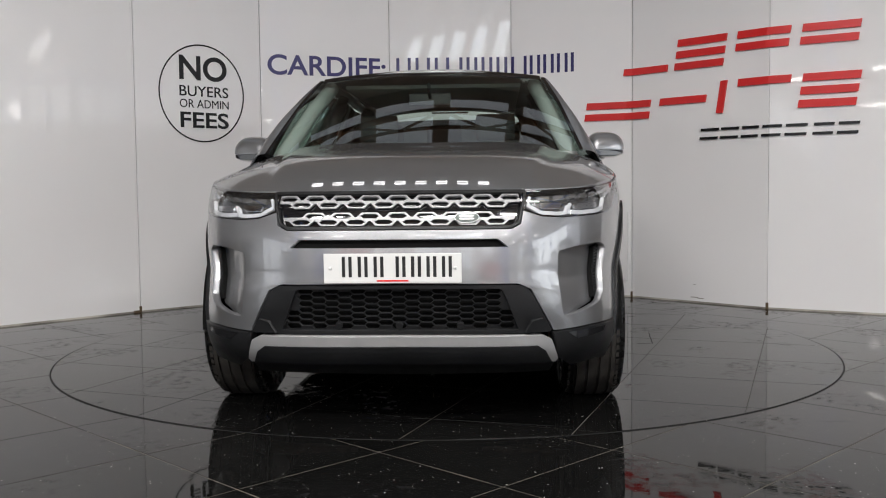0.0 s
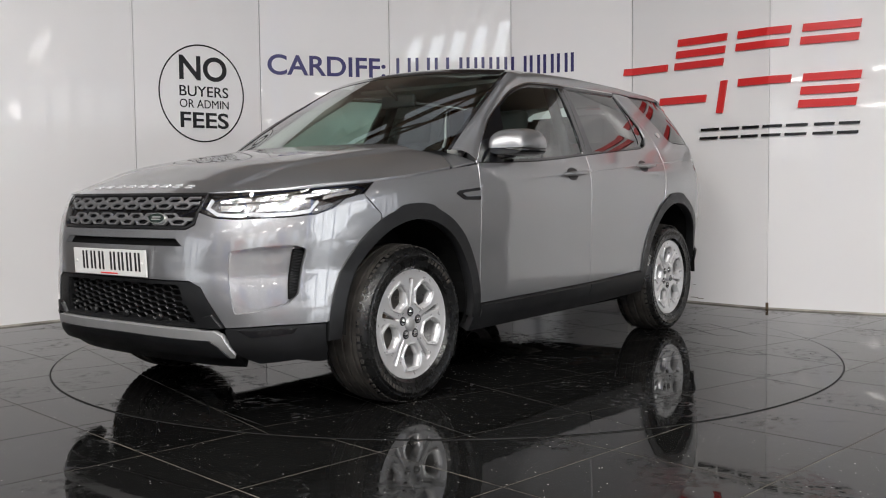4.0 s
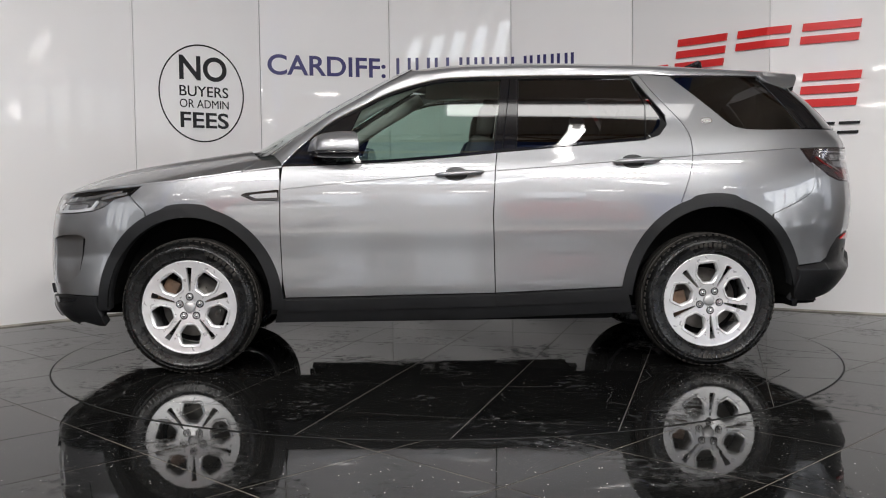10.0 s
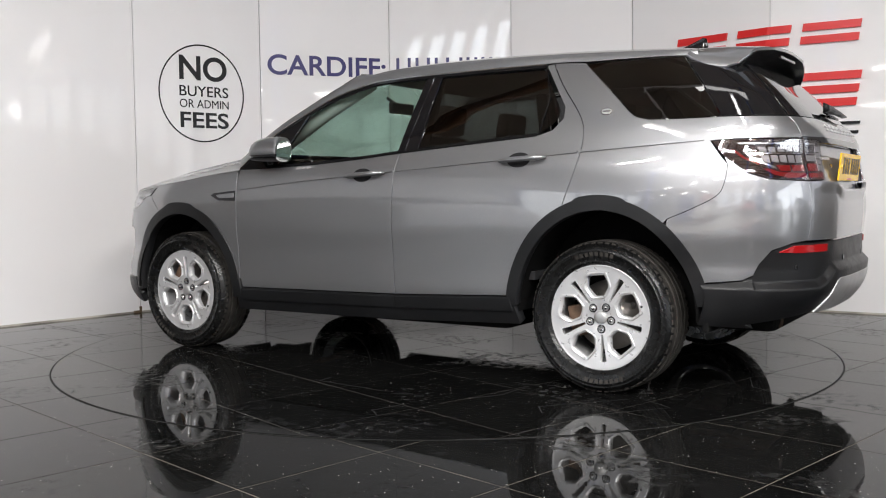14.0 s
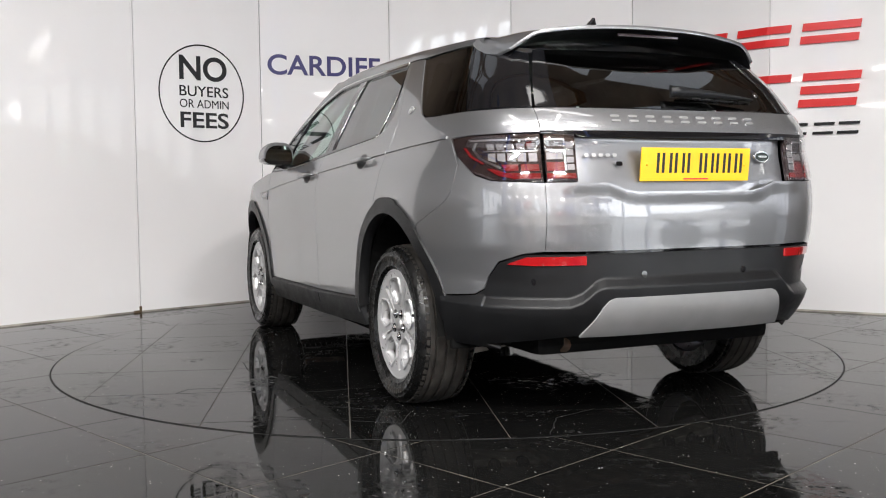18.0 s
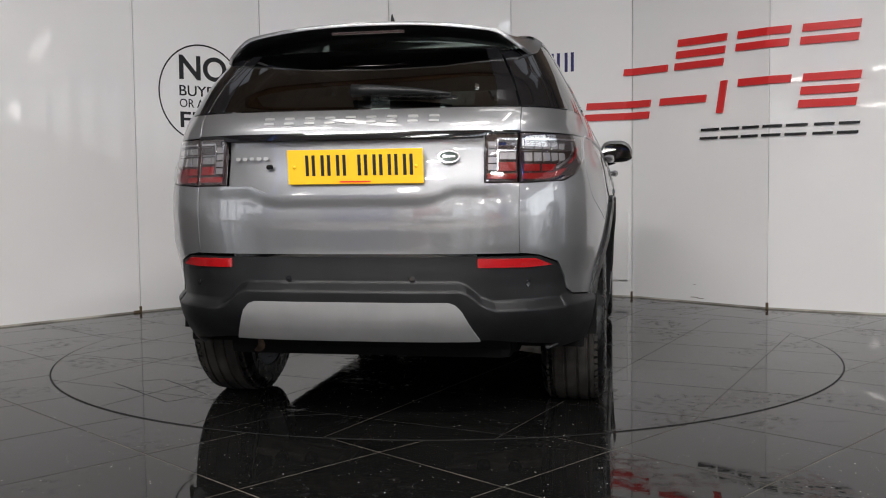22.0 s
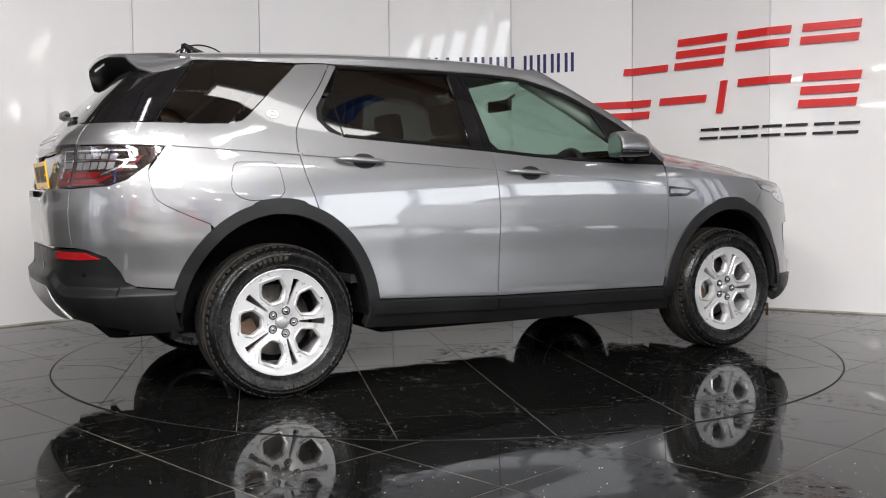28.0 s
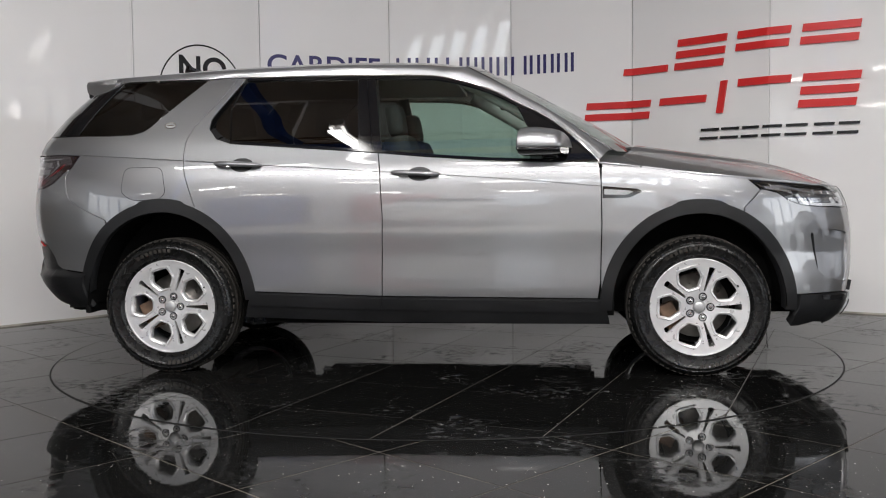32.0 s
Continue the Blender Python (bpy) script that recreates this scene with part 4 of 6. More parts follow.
def side_mirror(sign, door):
    """Door mirror: angular painted cap over a thin black tray, glass facing back."""
    cap_line = [(-0.97, -1), (0.97, -1)]
    for a in np.linspace(0, 180, 23):
        c, q = math.cos(radians(a)), math.sin(radians(a))
        cap_line.append((math.copysign(abs(c) ** (0.80 if c > 0 else 0.55), c), -0.86 + 1.86 * q ** (0.85 if c > 0 else 0.62)))
    tray_line = rounded([(-1, 1), (-0.9, -0.4), (-0.45, -1), (0.6, -0.8), (1, 0.2), (1, 1)], [0.1, 0.3, 0.4, 0.4, 0.3, 0.1], 4)

    def shell(name, line, lo, hi, spans, material, label=""):
        rows = []
        for x, g, fall in spans:
            rows.append([(x - 0.26 * (0.966 + 0.100 * a - 0.966), sign * (0.966 + 0.100 * a * (0.55 + 0.45 * g)), lo + (hi - lo) * (0.5 + 0.5 * b * g if b < 0 and name == "mirror_base" else (0.5 + 0.5 * b) * (g if name == "mirror" else 1)) - fall) for a, b in line])
        v, f = loft(rows, True)
        n = len(line)
        f += [tuple(range(n))[::-1], tuple(range(len(v) - n, len(v)))]
        ob = mesh_object(name, v, f if sign > 0 else [q[::-1] for q in f], material, door, label, smooth=True)
        ob.data.set_sharp_from_angle(angle=radians(48))
        return ob
    shell("mirror", cap_line, 1.160, 1.262, [(0.714, 0.12, 0.0), (0.712, 0.34, 0.0), (0.705, 0.55, 0.0), (0.692, 0.71, 0.0), (0.672, 0.83, 0.0), (0.64, 0.92, 0.0), (0.60, 0.97, 0.0), (0.56, 1.0, 0.0), (0.515, 0.99, 0.0), (0.497, 0.96, 0.0), (0.492, 0.92, 0.0)], PAINT, "painted mirror cap on black tray")
    shell("mirror_base", tray_line, 1.118, 1.1585, [(0.700, 0.5, 0.0), (0.68, 0.72, 0.0), (0.63, 0.92, 0.0), (0.56, 1.0, 0.0), (0.505, 0.97, 0.0), (0.494, 0.9, 0.0)], GLOSS)
    v = [(0.489 - 0.026 * a, sign * (0.966 + 0.090 * a), 1.142 + 0.102 * (0.5 + 0.46 * b)) for a, b in cap_line]
    mesh_object("mirror_glass", v, [tuple(range(len(v)))[::sign]], mat("mirror_silver", (0.5, 0.5, 0.5), 0.02, 1.0), door)
    tube("mirror_arm", [(0.67, sign * 0.85, 1.112), (0.65, sign * 0.90, 1.122), (0.60, sign * 0.95, 1.135)], 0.022, GLOSS, door, 10)


doors = {}
for sign in (1, -1):
    fd, rd = flank(sign)
    m = wrap(sign)
    fl = sign > 0
    handle(sign, -0.048, 1.037, m, fd)
    handle(sign, -0.978, 1.094, m, rd)
    side_mirror(sign, fd)
    # side vent in the wing
    vent = [(1.086, 0.937), (1.060, 0.950), (0.889, 0.965), (0.889, 0.905), (1.020, 0.907)]
    wing_vent = panel("wing_vent", rounded(vent, 0.008), m, GLOSS, car, lift=0.004, depth=0.012, step=0.02, flip=fl)
    panel("vent_blade", rounded([(1.040, 0.936), (1.02, 0.941), (0.896, 0.950), (0.896, 0.923), (1.008, 0.921)], 0.006), m, PAINT, wing_vent, lift=0.010, depth=0.008, step=0.02, flip=fl)
    # crease rule along the flank
    for x0, x1, nm in ((0.872, -0.228, fd), (-0.244, -1.262, rd), (-1.275, -1.84, car)):
        xs = np.linspace(x0, x1, 24)
        up = [(u_of(x, belt(x) + 0.005), belt(x) + 0.005) for x in xs]
        dn = [(u_of(x, belt(x) - 0.005), belt(x) - 0.005) for x in xs[::-1]]
        panel("crease_moulding", up + dn, m, PAINT, nm, lift=0.0075, depth=0.0085, step=0.05, flip=fl)
    # oval pillar badge
    b = patch("pillar_badge", -1.372, 1.309, 0.030, 0.017, m, CHROME, car, 0.004, depth=0.005, flip=fl, label="small oval chrome badge")
    patch("badge_field", -1.372, 1.309, 0.025, 0.013, m, SILVER, b, 0.0055, depth=0.002, flip=fl)
    patch("badge_bar", -1.372, 1.309, 0.018, 0.003, m, CHROME, b, 0.0065, depth=0.002, flip=fl, power=4)
    # kinked glass divider at the back of the rear door
    panel("glass_divider", [(-1.032, 1.214), (-1.038, 1.213), (-1.058, 1.40), (-1.000, 1.550), (-0.994, 1.550), (-1.052, 1.40)], m, GLOSS, rd, lift=-0.006, depth=0.01, flip=fl)
# round-cornered fuel flap on the right rear wing
panel("fuel_flap_gap", rounded([(-1.385, 1.088), (-1.60, 1.088), (-1.62, 0.955), (-1.545, 0.912), (-1.40, 0.918), (-1.36, 0.95)], 0.04), wrap(-1), SHELL, car, lift=0.0016, depth=0, step=0.03)
panel("fuel_flap", shrink(rounded([(-1.385, 1.088), (-1.60, 1.088), (-1.62, 0.955), (-1.545, 0.912), (-1.40, 0.918), (-1.36, 0.95)], 0.04), 0.0028), wrap(-1), PAINT, car, lift=0.0026, depth=0.001, step=0.03)

# ---- bonnet, roof, windscreen ----
xs = list(np.linspace(1.085, 1.9, 12)) + [1.98, 2.05, 2.10, 2.14, 2.165, 2.185, 2.196, 2.202]
edge_l = [(x, hood_rim(x, 0.993)) for x in xs]
rear = [(1.00, -0.80), (1.075, -0.6), (1.16, -0.3), (1.185, 0), (1.16, 0.3), (1.075, 0.6), (1.00, 0.80)]
bonnet_ob = panel("bonnet", edge_l + [(x, -y) for x, y in edge_l[::-1]] + rear, hood_map, PAINT, car, step=0.024, depth=0.02)
for s in (1, -1):
    panel("cowl_corner", [(0.872, s * 0.905), (1.078, s * 0.922), (0.996, s * 0.802), (0.90, s * 0.795)], hood_map, PAINT, car, gap=0.002, depth=0.01, step=0.03, lift=0.001)
panel("cowl", [(1.02, -0.81), (1.09, -0.6), (1.18, -0.3), (1.205, 0), (1.18, 0.3), (1.09, 0.6), (1.02, 0.81), (0.85, 0.80), (1.0, 0.3), (1.02, 0), (1.0, -0.3), (0.85, -0.80)], hood_map, TRIM, car, lift=-0.012, depth=0, step=0.06)
# raised chrome bars for the model lettering on the bonnet
for k in range(9):
    y = 0.325 - k * 0.0815
    for dx in (-0.0085, 0.0085):
        patch("bonnet_letter_bar", 2.118 + dx, y, 0.0040, 0.022, hood_map, REFLECTOR, bonnet_ob, 0.004, n=12, power=5, depth=0.005)
scr = [(y, 1.143) for y in np.linspace(-0.80, 0.80, 13)] + [(0.728, 1.40), (0.648, 1.605), (0.3, 1.638), (0, 1.645), (-0.3, 1.638), (-0.648, 1.605), (-0.728, 1.40)]
panel("windscreen", scr, screen_map, GLASS, car, step=0.05, depth=0, label="clear green-tinted windscreen").visible_shadow = False
band = [(y, 1.585 + 0.033 * (1 - (y / 0.63) ** 2)) for y in np.linspace(-0.63, 0.63, 13)]
panel("screen_top_band", band + [(y, z + 0.028) for y, z in band[::-1]], screen_map, GLOSS, car, lift=0.002, depth=0.004)
for s in (1, -1):
    panel("screen_edge", [(s * 0.800, 1.15), (s * 0.815, 1.15), (s * 0.724, 1.44), (s * 0.655, 1.60), (s * 0.638, 1.60), (s * 0.708, 1.43)], screen_map, GLOSS, car, lift=0.003, depth=0.006)
rx = np.linspace(0.07, -1.70, 20)
roof = [(0.30, 0.0), (0.275, 0.3), (0.19, 0.5)] + [(x, float(ROOF_Y(x))) for x in rx]
panel("roof_panel", roof + [(x, -y) for x, y in roof[::-1] if y > 0.01], roof_map, PAINT, car, step=0.06, depth=0.012)
# two wipers lying on the cowl
for y0, y1 in ((0.62, 0.02), (-0.05, -0.62)):
    run = [y0 + (y1 - y0) * k / 6 for k in range(7)]
    w = tube("wiper_blade", [(float(SCREEN(1.158)) - 0.36 * y * y + 0.014, y, 1.158 + 0.006 * math.sin(k)) for k, y in enumerate(run)], 0.008, TRIM, car, 6)
    tube("wiper_arm", [(float(SCREEN(1.150)) - 0.36 * y * y + 0.030, y, 1.160) for y in run[:5]], 0.009, TRIM, w, 6)

# ---- nose ----
def v_full(u, z):
    return float(NOSE(z) + SIDE_W(z)) - u


def nose_full(v, z):
    """Map from signed distance round the nose and height."""
    v, z = np.asarray(v, float), np.asarray(z, float)
    u = NOSE(z) + SIDE_W(z) - np.abs(v)
    xl, yl, zl = wrap(1)(u, z)
    return xl, np.where(v >= 0, yl, -yl), zl


def VY(pts):
    return [(v_full(u_front(y, z), z), z) for y, z in pts]


def VX(pts):
    return [(v_full(u_of(x, z), z), z) for x, z in pts]


def VU(pts):
    return [(v_full(u, z), z) for u, z in pts]


def twice(half):
    """A left half from the centre line's top down, with its mirror image."""
    return half + [(-a, b) for a, b in half[::-1] if a > 1e-4]


FOG = [(0.61, 0.716), (0.70, 0.733), (0.79, 0.738), (0.815, 0.72), (0.803, 0.54), (0.785, 0.503), (0.72, 0.478), (0.63, 0.462)]
LAMP_LOW = [(2.665, 0.872), (2.57, 0.848), (2.447, 0.843), (2.15, 0.850), (2.0, 0.860), (1.90, 0.883), (1.83, 0.922), (1.74, 0.940)]
LAMP_TOP = [(1.648, 0.990), (1.86, 0.976), (1.99, 0.968), (2.146, 0.960), (2.30, 0.955), (2.45, 0.951), (2.645, 0.948)]
half = [(0, 0.803)] + VY([(0.43, 0.803), (0.468, 0.822)]) + VU(LAMP_LOW) + VX([(1.665, 0.9405), (1.585, 0.8555)]) + VX(ellipse(FA[0], FA[1], 0.44, 0.50, 60, 8, 12)) + VX([(1.86, 0.417)]) + VY([(0.75, 0.418), (0.592, 0.408), (0.505, 0.572), (0.455, 0.596)]) + [(0, 0.600)]
slot = VY([(0.418, 0.736), (0.38, 0.768)])
slot_ring = [(-a, b) for a, b in slot] + [(a, b) for a, b in slot[::-1]]
fog_l = rounded(VY(FOG), 0.02)
bumper = panel("front_bumper", twice(half), nose_full, PAINT, car, gap=0.0012, step=0.032, depth=0.03, flip=False, holes=[slot_ring, fog_l, [(-a, b) for a, b in fog_l]])
panel("slot_backing", shrink(slot_ring, -0.02), nose_full, SHELL, bumper, lift=-0.025, depth=0)


def scoop(v, z):
    """The hollow beside the plate deepens towards its outer end."""
    x, y, zz = nose_full(v, z)
    k = np.clip((np.abs(v) - 0.62) / 0.34, 0, 1)
    d = 0.052 * k * k * (3 - 2 * k)
    return x - d * 0.75, y - np.sign(y) * d * 0.65, zz


for s in (1, -1):
    o = [(s * a, b) for a, b in shrink(fog_l, -0.004)]
    panel("bumper_scoop", o, scoop, PAINT, bumper, depth=0, step=0.025)
    edge_v = VY([(0.812, 0.724), (0.800, 0.535)])
    vent = rounded([(edge_v[0][0] - 0.082, 0.720), edge_v[0], edge_v[1], (edge_v[1][0] - 0.066, 0.512)], 0.01)
    vv = [(s * a, b) for a, b in vent]
    vent_ob = panel("corner_vent", vv, scoop, SHELL, bumper, lift=0.018, depth=0.018, step=0.01)
    for k in range(15):
        z = 0.538 + k * 0.0128
        a0 = np.interp(z, [0.52, 0.722], [edge_v[1][0] - 0.060, edge_v[0][0] - 0.074])
        a1 = a0 + 0.052
        panel("vent_rib", [(s * a0, z), (s * a1, z + 0.006), (s * a0, z + 0.012), (s * a0, z + 0.009), (s * (a1 - 0.012), z + 0.006), (s * a0, z + 0.003)], scoop, TRIM, vent_ob, lift=0.022, depth=0.006, step=0.01)

# hexagon-pattern grille bars over a gloss black tray
tray = panel("grille", twice([(0, 0.952)] + VY([(0.487, 0.952), (0.487, 0.93), (0.462, 0.825), (0.428, 0.806)]) + [(0, 0.806)]), nose_full, GLOSS, car, lift=-0.022, depth=0)
rim_o = twice([(0, 0.951)] + VY([(0.484, 0.951), (0.487, 0.93), (0.462, 0.825), (0.428, 0.806)]) + [(0, 0.806)])
panel("grille_surround", rim_o, nose_full, TRIM, tray, lift=0.002, depth=0.02, holes=[shrink(dense(rim_o, 0.03), 0.010)], step=0.03)


def hexagon(cx, cz, w, h):
    return [(cx - w, cz), (cx - w * 0.62, cz + h), (cx + w * 0.62, cz + h), (cx + w, cz), (cx + w * 0.62, cz - h), (cx - w * 0.62, cz - h)]


for zc, lim in ((0.914, 0.474), (0.847, 0.448)):
    pitch, hw, hh, wall = 0.107, 0.0365, 0.0088, 0.0052
    holes, up, dn = [], [], []
    for k in range(-5, 6):
        for r, zz in ((0, zc + 0.0112), (1, zc - 0.0112)):
            c = (k + 0.5 * r) * pitch
            if abs(c) + hw + 0.006 < lim - (0.010 if r else 0):
                holes.append(hexagon(c, zz, hw, hh))
                z_out = zz + (hh + wall) * (1 if r == 0 else -1)
                z_in = zc + (0.0072 if r == 0 else -0.0072)
                row = up if r == 0 else dn
                row += [(c - pitch / 2 + 0.004, z_in), (c - hw * 0.62 - 0.008, z_out), (c + hw * 0.62 + 0.008, z_out), (c + pitch / 2 - 0.004, z_in)]
    up, dn = sorted(up), sorted(dn)
    outline = [(-lim, zc + 0.006)] + up + [(lim, zc + 0.006), (lim - 0.006, zc - 0.006)] + dn[::-1] + [(-lim + 0.006, zc - 0.006)]
    bar = panel("grille_bar", outline, nose_map, GRILLE_SILVER, tray, lift=-0.006, depth=0.012, step=0.05, holes=holes, label="silver bar with hexagon openings")
OVAL = mat("green_enamel", (0.02, 0.032, 0.027), 0.25, 0.2, 0.5)
b = patch("nose_badge", 0.262, 0.848, 0.047, 0.022, nose_map, SILVER, tray, 0.004, depth=0.02, label="oval chrome and green badge")
patch("badge_field", 0.262, 0.848, 0.045, 0.019, nose_map, OVAL, b, 0.006, depth=0.003)
patch("badge_bar", 0.262, 0.852, 0.028, 0.003, nose_map, SILVER, b, 0.008, depth=0.003, power=4)
patch("badge_bar", 0.262, 0.842, 0.028, 0.003, nose_map, SILVER, b, 0.008, depth=0.003, power=4)

# headlamps
CELL_METAL = mat("lamp_cell_metal", (0.48, 0.48, 0.49), 0.25, 0.85)
LAMP_BOWL = mat("dark_lamp_bowl", (0.20, 0.20, 0.205), 0.22, 0.8)
for s in (1, -1):
    lamp = [(s * a, b) for a, b in VU(LAMP_LOW + LAMP_TOP)]
    flip = False
    head = panel("headlamp", lamp, nose_full, LAMP_BOWL, car, lift=-0.035, depth=0, label="clear headlamp with white light guides")
    rimm = dense(lamp, 0.02)
    panel("lamp_bezel", rimm, nose_full, GLOSS, head, lift=-0.0005, depth=0.036, step=0.03, holes=[shrink(rimm, 0.006)])

    def guide(pts, w, material, lift, name="light_guide", depth=0.014):
        """A band of even width along a bent line, in wrap coordinates."""
        q = [np.array(a, float) for a in VU(pts)]
        L, R_ = [], []
        for k in range(len(q)):
            d = q[min(k + 1, len(q) - 1)] - q[max(k - 1, 0)]
            d /= np.hypot(*d)
            nn = np.array([-d[1], d[0]]) * w / 2
            L.append(tuple(q[k] + nn))
            R_.append(tuple(q[k] - nn))
        poly = [(s * a, b) for a, b in L + R_[::-1]]
        panel(name, poly, nose_full, material, head, lift=lift, depth=depth, step=0.025)
    guide([(2.595, 0.930), (2.625, 0.895), (2.565, 0.866), (2.47, 0.860), (2.405, 0.862), (2.375, 0.890)], 0.014, LAMP_WHITE, -0.012)
    guide([(2.35, 0.898), (2.38, 0.866), (2.27, 0.862), (2.12, 0.866), (2.03, 0.876), (1.985, 0.915)], 0.016, LAMP_WHITE, -0.012)
    guide([(2.09, 0.935), (1.98, 0.946), (1.90, 0.957), (1.80, 0.963)], 0.014, CELL_METAL, -0.014, "reflector_strip")
    guide([(1.95, 0.930), (1.86, 0.945), (1.76, 0.955)], 0.016, CELL_METAL, -0.016, "reflector_strip")
    for u0, u1, z0, z1 in ((2.55, 2.43, 0.882, 0.905), (2.32, 2.10, 0.878, 0.900)):
        box = [(s * a, b) for a, b in VU([(u0, z0), (u1, z0), (u1 - 0.02, z1), (u0, z1)])]
        panel("projector_lens", rounded(box, 0.006), nose_full, CHROME, head, lift=-0.018, depth=0.015, step=0.03)
    for k in range(5):
        u0 = 2.56 - 0.105 * k
        box = [(s * a, b) for a, b in VU([(u0, 0.916 + 0.003 * k), (u0 - 0.080, 0.918 + 0.003 * k), (u0 - 0.088, 0.938 + 0.004 * k), (u0 - 0.012, 0.936 + 0.003 * k)])]
        panel("lamp_cell", box, nose_full, CELL_METAL, head, lift=-0.024, depth=0.010, step=0.03)
    panel("lamp_lens", shrink(rimm, 0.003), nose_full, CLEAR, head, lift=0.0, depth=0, step=0.03).visible_shadow = False

# number plates carry plain bars
def number_plate(name, x, z, facing, ymid, width, height, material, tilt):
    bm = box_bm(0, 0, 0, 0.008, width, height, 0.003)
    ob = part(name, bm, material, car, "plate with plain black character bars")
    ob.matrix_local = pose(x, ymid, z, 0, tilt, 0)
    for k, c in enumerate((-0.205, -0.147, -0.089, -0.031, 0.052, 0.112, 0.172)):
        for d in (-0.0125, 0.0125):
            part("character_bar", box_bm(facing * 0.0046, -facing * (c + d), 0.006, 0.0016, 0.0125, 0.078, 0.0005), INK, ob)
    part("maker_bar", box_bm(facing * 0.0046, 0.0, -height / 2 + 0.009, 0.0012, 0.12, 0.006), RED, ob)
    for c in (-0.235, 0.235):
        bmx = bmesh.new()
        bmesh.ops.create_uvsphere(bmx, u_segments=10, v_segments=6, radius=0.007)
        bmesh.ops.translate(bmx, vec=(facing * 0.003, c, 0.0), verts=bmx.verts)
        part("screw_cap", bmx, material, ob)


number_plate("front_number_plate", 2.285, 0.661, 1, -0.017, 0.520, 0.112, PLATE_W, 3)

# lower grille: black surround, wave mesh, sensors and silver skid plate
low_o = twice([(0, 0.594)] + VY([(0.440, 0.592), (0.468, 0.588), (0.490, 0.578), (0.506, 0.560), (0.586, 0.408), (0.575, 0.402)]) + [(0, 0.402)])
low_i = twice([(0, 0.580)] + VY([(0.385, 0.578), (0.398, 0.570), (0.458, 0.416)]) + [(0, 0.414)])
low = panel("lower_grille", low_o, nose_full, TRIM, car, lift=-0.004, depth=0.02, holes=[low_i], step=0.03)
panel("grille_tray", shrink(low_i, -0.02), nose_full, SHELL, low, lift=-0.05, depth=0, step=0.06)
for s in (1, -1):
    panel("surround_facet", [(s * a, b) for a, b in VY([(0.505, 0.452), (0.545, 0.462), (0.578, 0.412), (0.478, 0.408)])], nose_full, TRIM, low, lift=0.014, depth=0.03, step=0.03)
cells = []
for r in range(12):
    zz = 0.4265 + r * 0.0128
    lim = 0.470 - (zz - 0.414) * 0.42
    for k in range(-6, 7):
        c = (k + 0.5 * (r % 2)) * 0.104
        if abs(c) + 0.026 < lim:
            cells.append(hexagon(c, zz, 0.0312, 0.0116))
mesh_o = twice([(0, 0.584)] + [(0.396, 0.582), (0.468, 0.412), (0, 0.410)])
panel("wave_mesh", mesh_o, nose_map, TRIM, low, lift=-0.022, depth=0.012, step=0.08, holes=cells)
for y in (-0.235, 0.0, 0.235):
    patch("parking_sensor", y, 0.430, 0.014, 0.014, nose_map, TRIM, low, -0.008, depth=0.02)
skid = twice([(0, 0.398)] + VY([(0.545, 0.396), (0.578, 0.378), (0.605, 0.305), (0.595, 0.292)]) + [(0, 0.292)])
skid_ob = panel("skid_plate", skid, nose_full, SILVER, car, lift=0.016, depth=0.03, step=0.03, label="satin silver skid plate")
# dark sheet over the silver: paints the shade on the plate's lower middle
panel("skid_hollow", twice([(0, 0.360)] + VY([(0.525, 0.358), (0.556, 0.338), (0.580, 0.296)]) + [(0, 0.296)]), nose_full, TRIM, skid_ob, lift=0.0215, depth=0.006, step=0.025)
panel("skid_underside", twice([(0, 0.292)] + VY([(0.60, 0.292), (0.58, 0.235)]) + [(0, 0.225)]), nose_full, TRIM, car, lift=0.004, depth=0.03, step=0.05)
for s in (1, -1):
    lowside = [(s * a, b) for a, b in VY([(0.592, 0.403), (0.75, 0.412)]) + VX([(1.868, 0.412), (1.845, 0.31), (1.83, 0.258), (1.87, 0.258), (1.95, 0.275)]) + VY([(0.66, 0.262), (0.612, 0.30)])]
    side = panel("bumper_side_trim", lowside, nose_full, TRIM, car, lift=0.010, depth=0.05, step=0.03)
    panel("fog_strip", rounded([(s * a, b) for a, b in VY([(0.64, 0.400), (0.80, 0.405), (0.79, 0.385), (0.68, 0.372)])], 0.006), nose_full, GLOSS, side, lift=0.013, depth=0.004, step=0.03)

# ---- tail ----
def t_full(v, z):
    """Map from signed distance round the tail and height."""
    v, z = np.asarray(v, float), np.asarray(z, float)
    u = -TAIL(z) - SIDE_W(z) + np.abs(v)
    xl, yl, zl = wrap(1)(u, z)
    return xl, np.where(v >= 0, yl, -yl), zl


def TV(u, z):
    return u + float(TAIL(z) + SIDE_W(z))


def TY(pts):
    return [(TV(u_rear(y, z), z), z) for y, z in pts]


def TX(pts):
    return [(TV(u_of(x, z), z), z) for x, z in pts]


back = dict(flip=True)
LIP = TY([(0.0, 0.940), (0.275, 0.940), (0.33, 0.950), (0.395, 0.975), (0.6315, 0.975)])
LV, LZ = [q[0] for q in LIP], [q[1] for q in LIP]


def gate_map(v, z):
    """The gate's skin swells to a shelf under the plate recess."""
    x, y, zz = t_full(v, z)
    k = np.clip(1 - (np.interp(np.abs(v), LV, LZ) - zz) / 0.06, 0, 1)
    fade = np.clip((0.625 - np.abs(y)) / 0.12, 0, 1)
    return x - 0.012 * k * k * (3 - 2 * k) * fade * fade * (3 - 2 * fade), y, zz


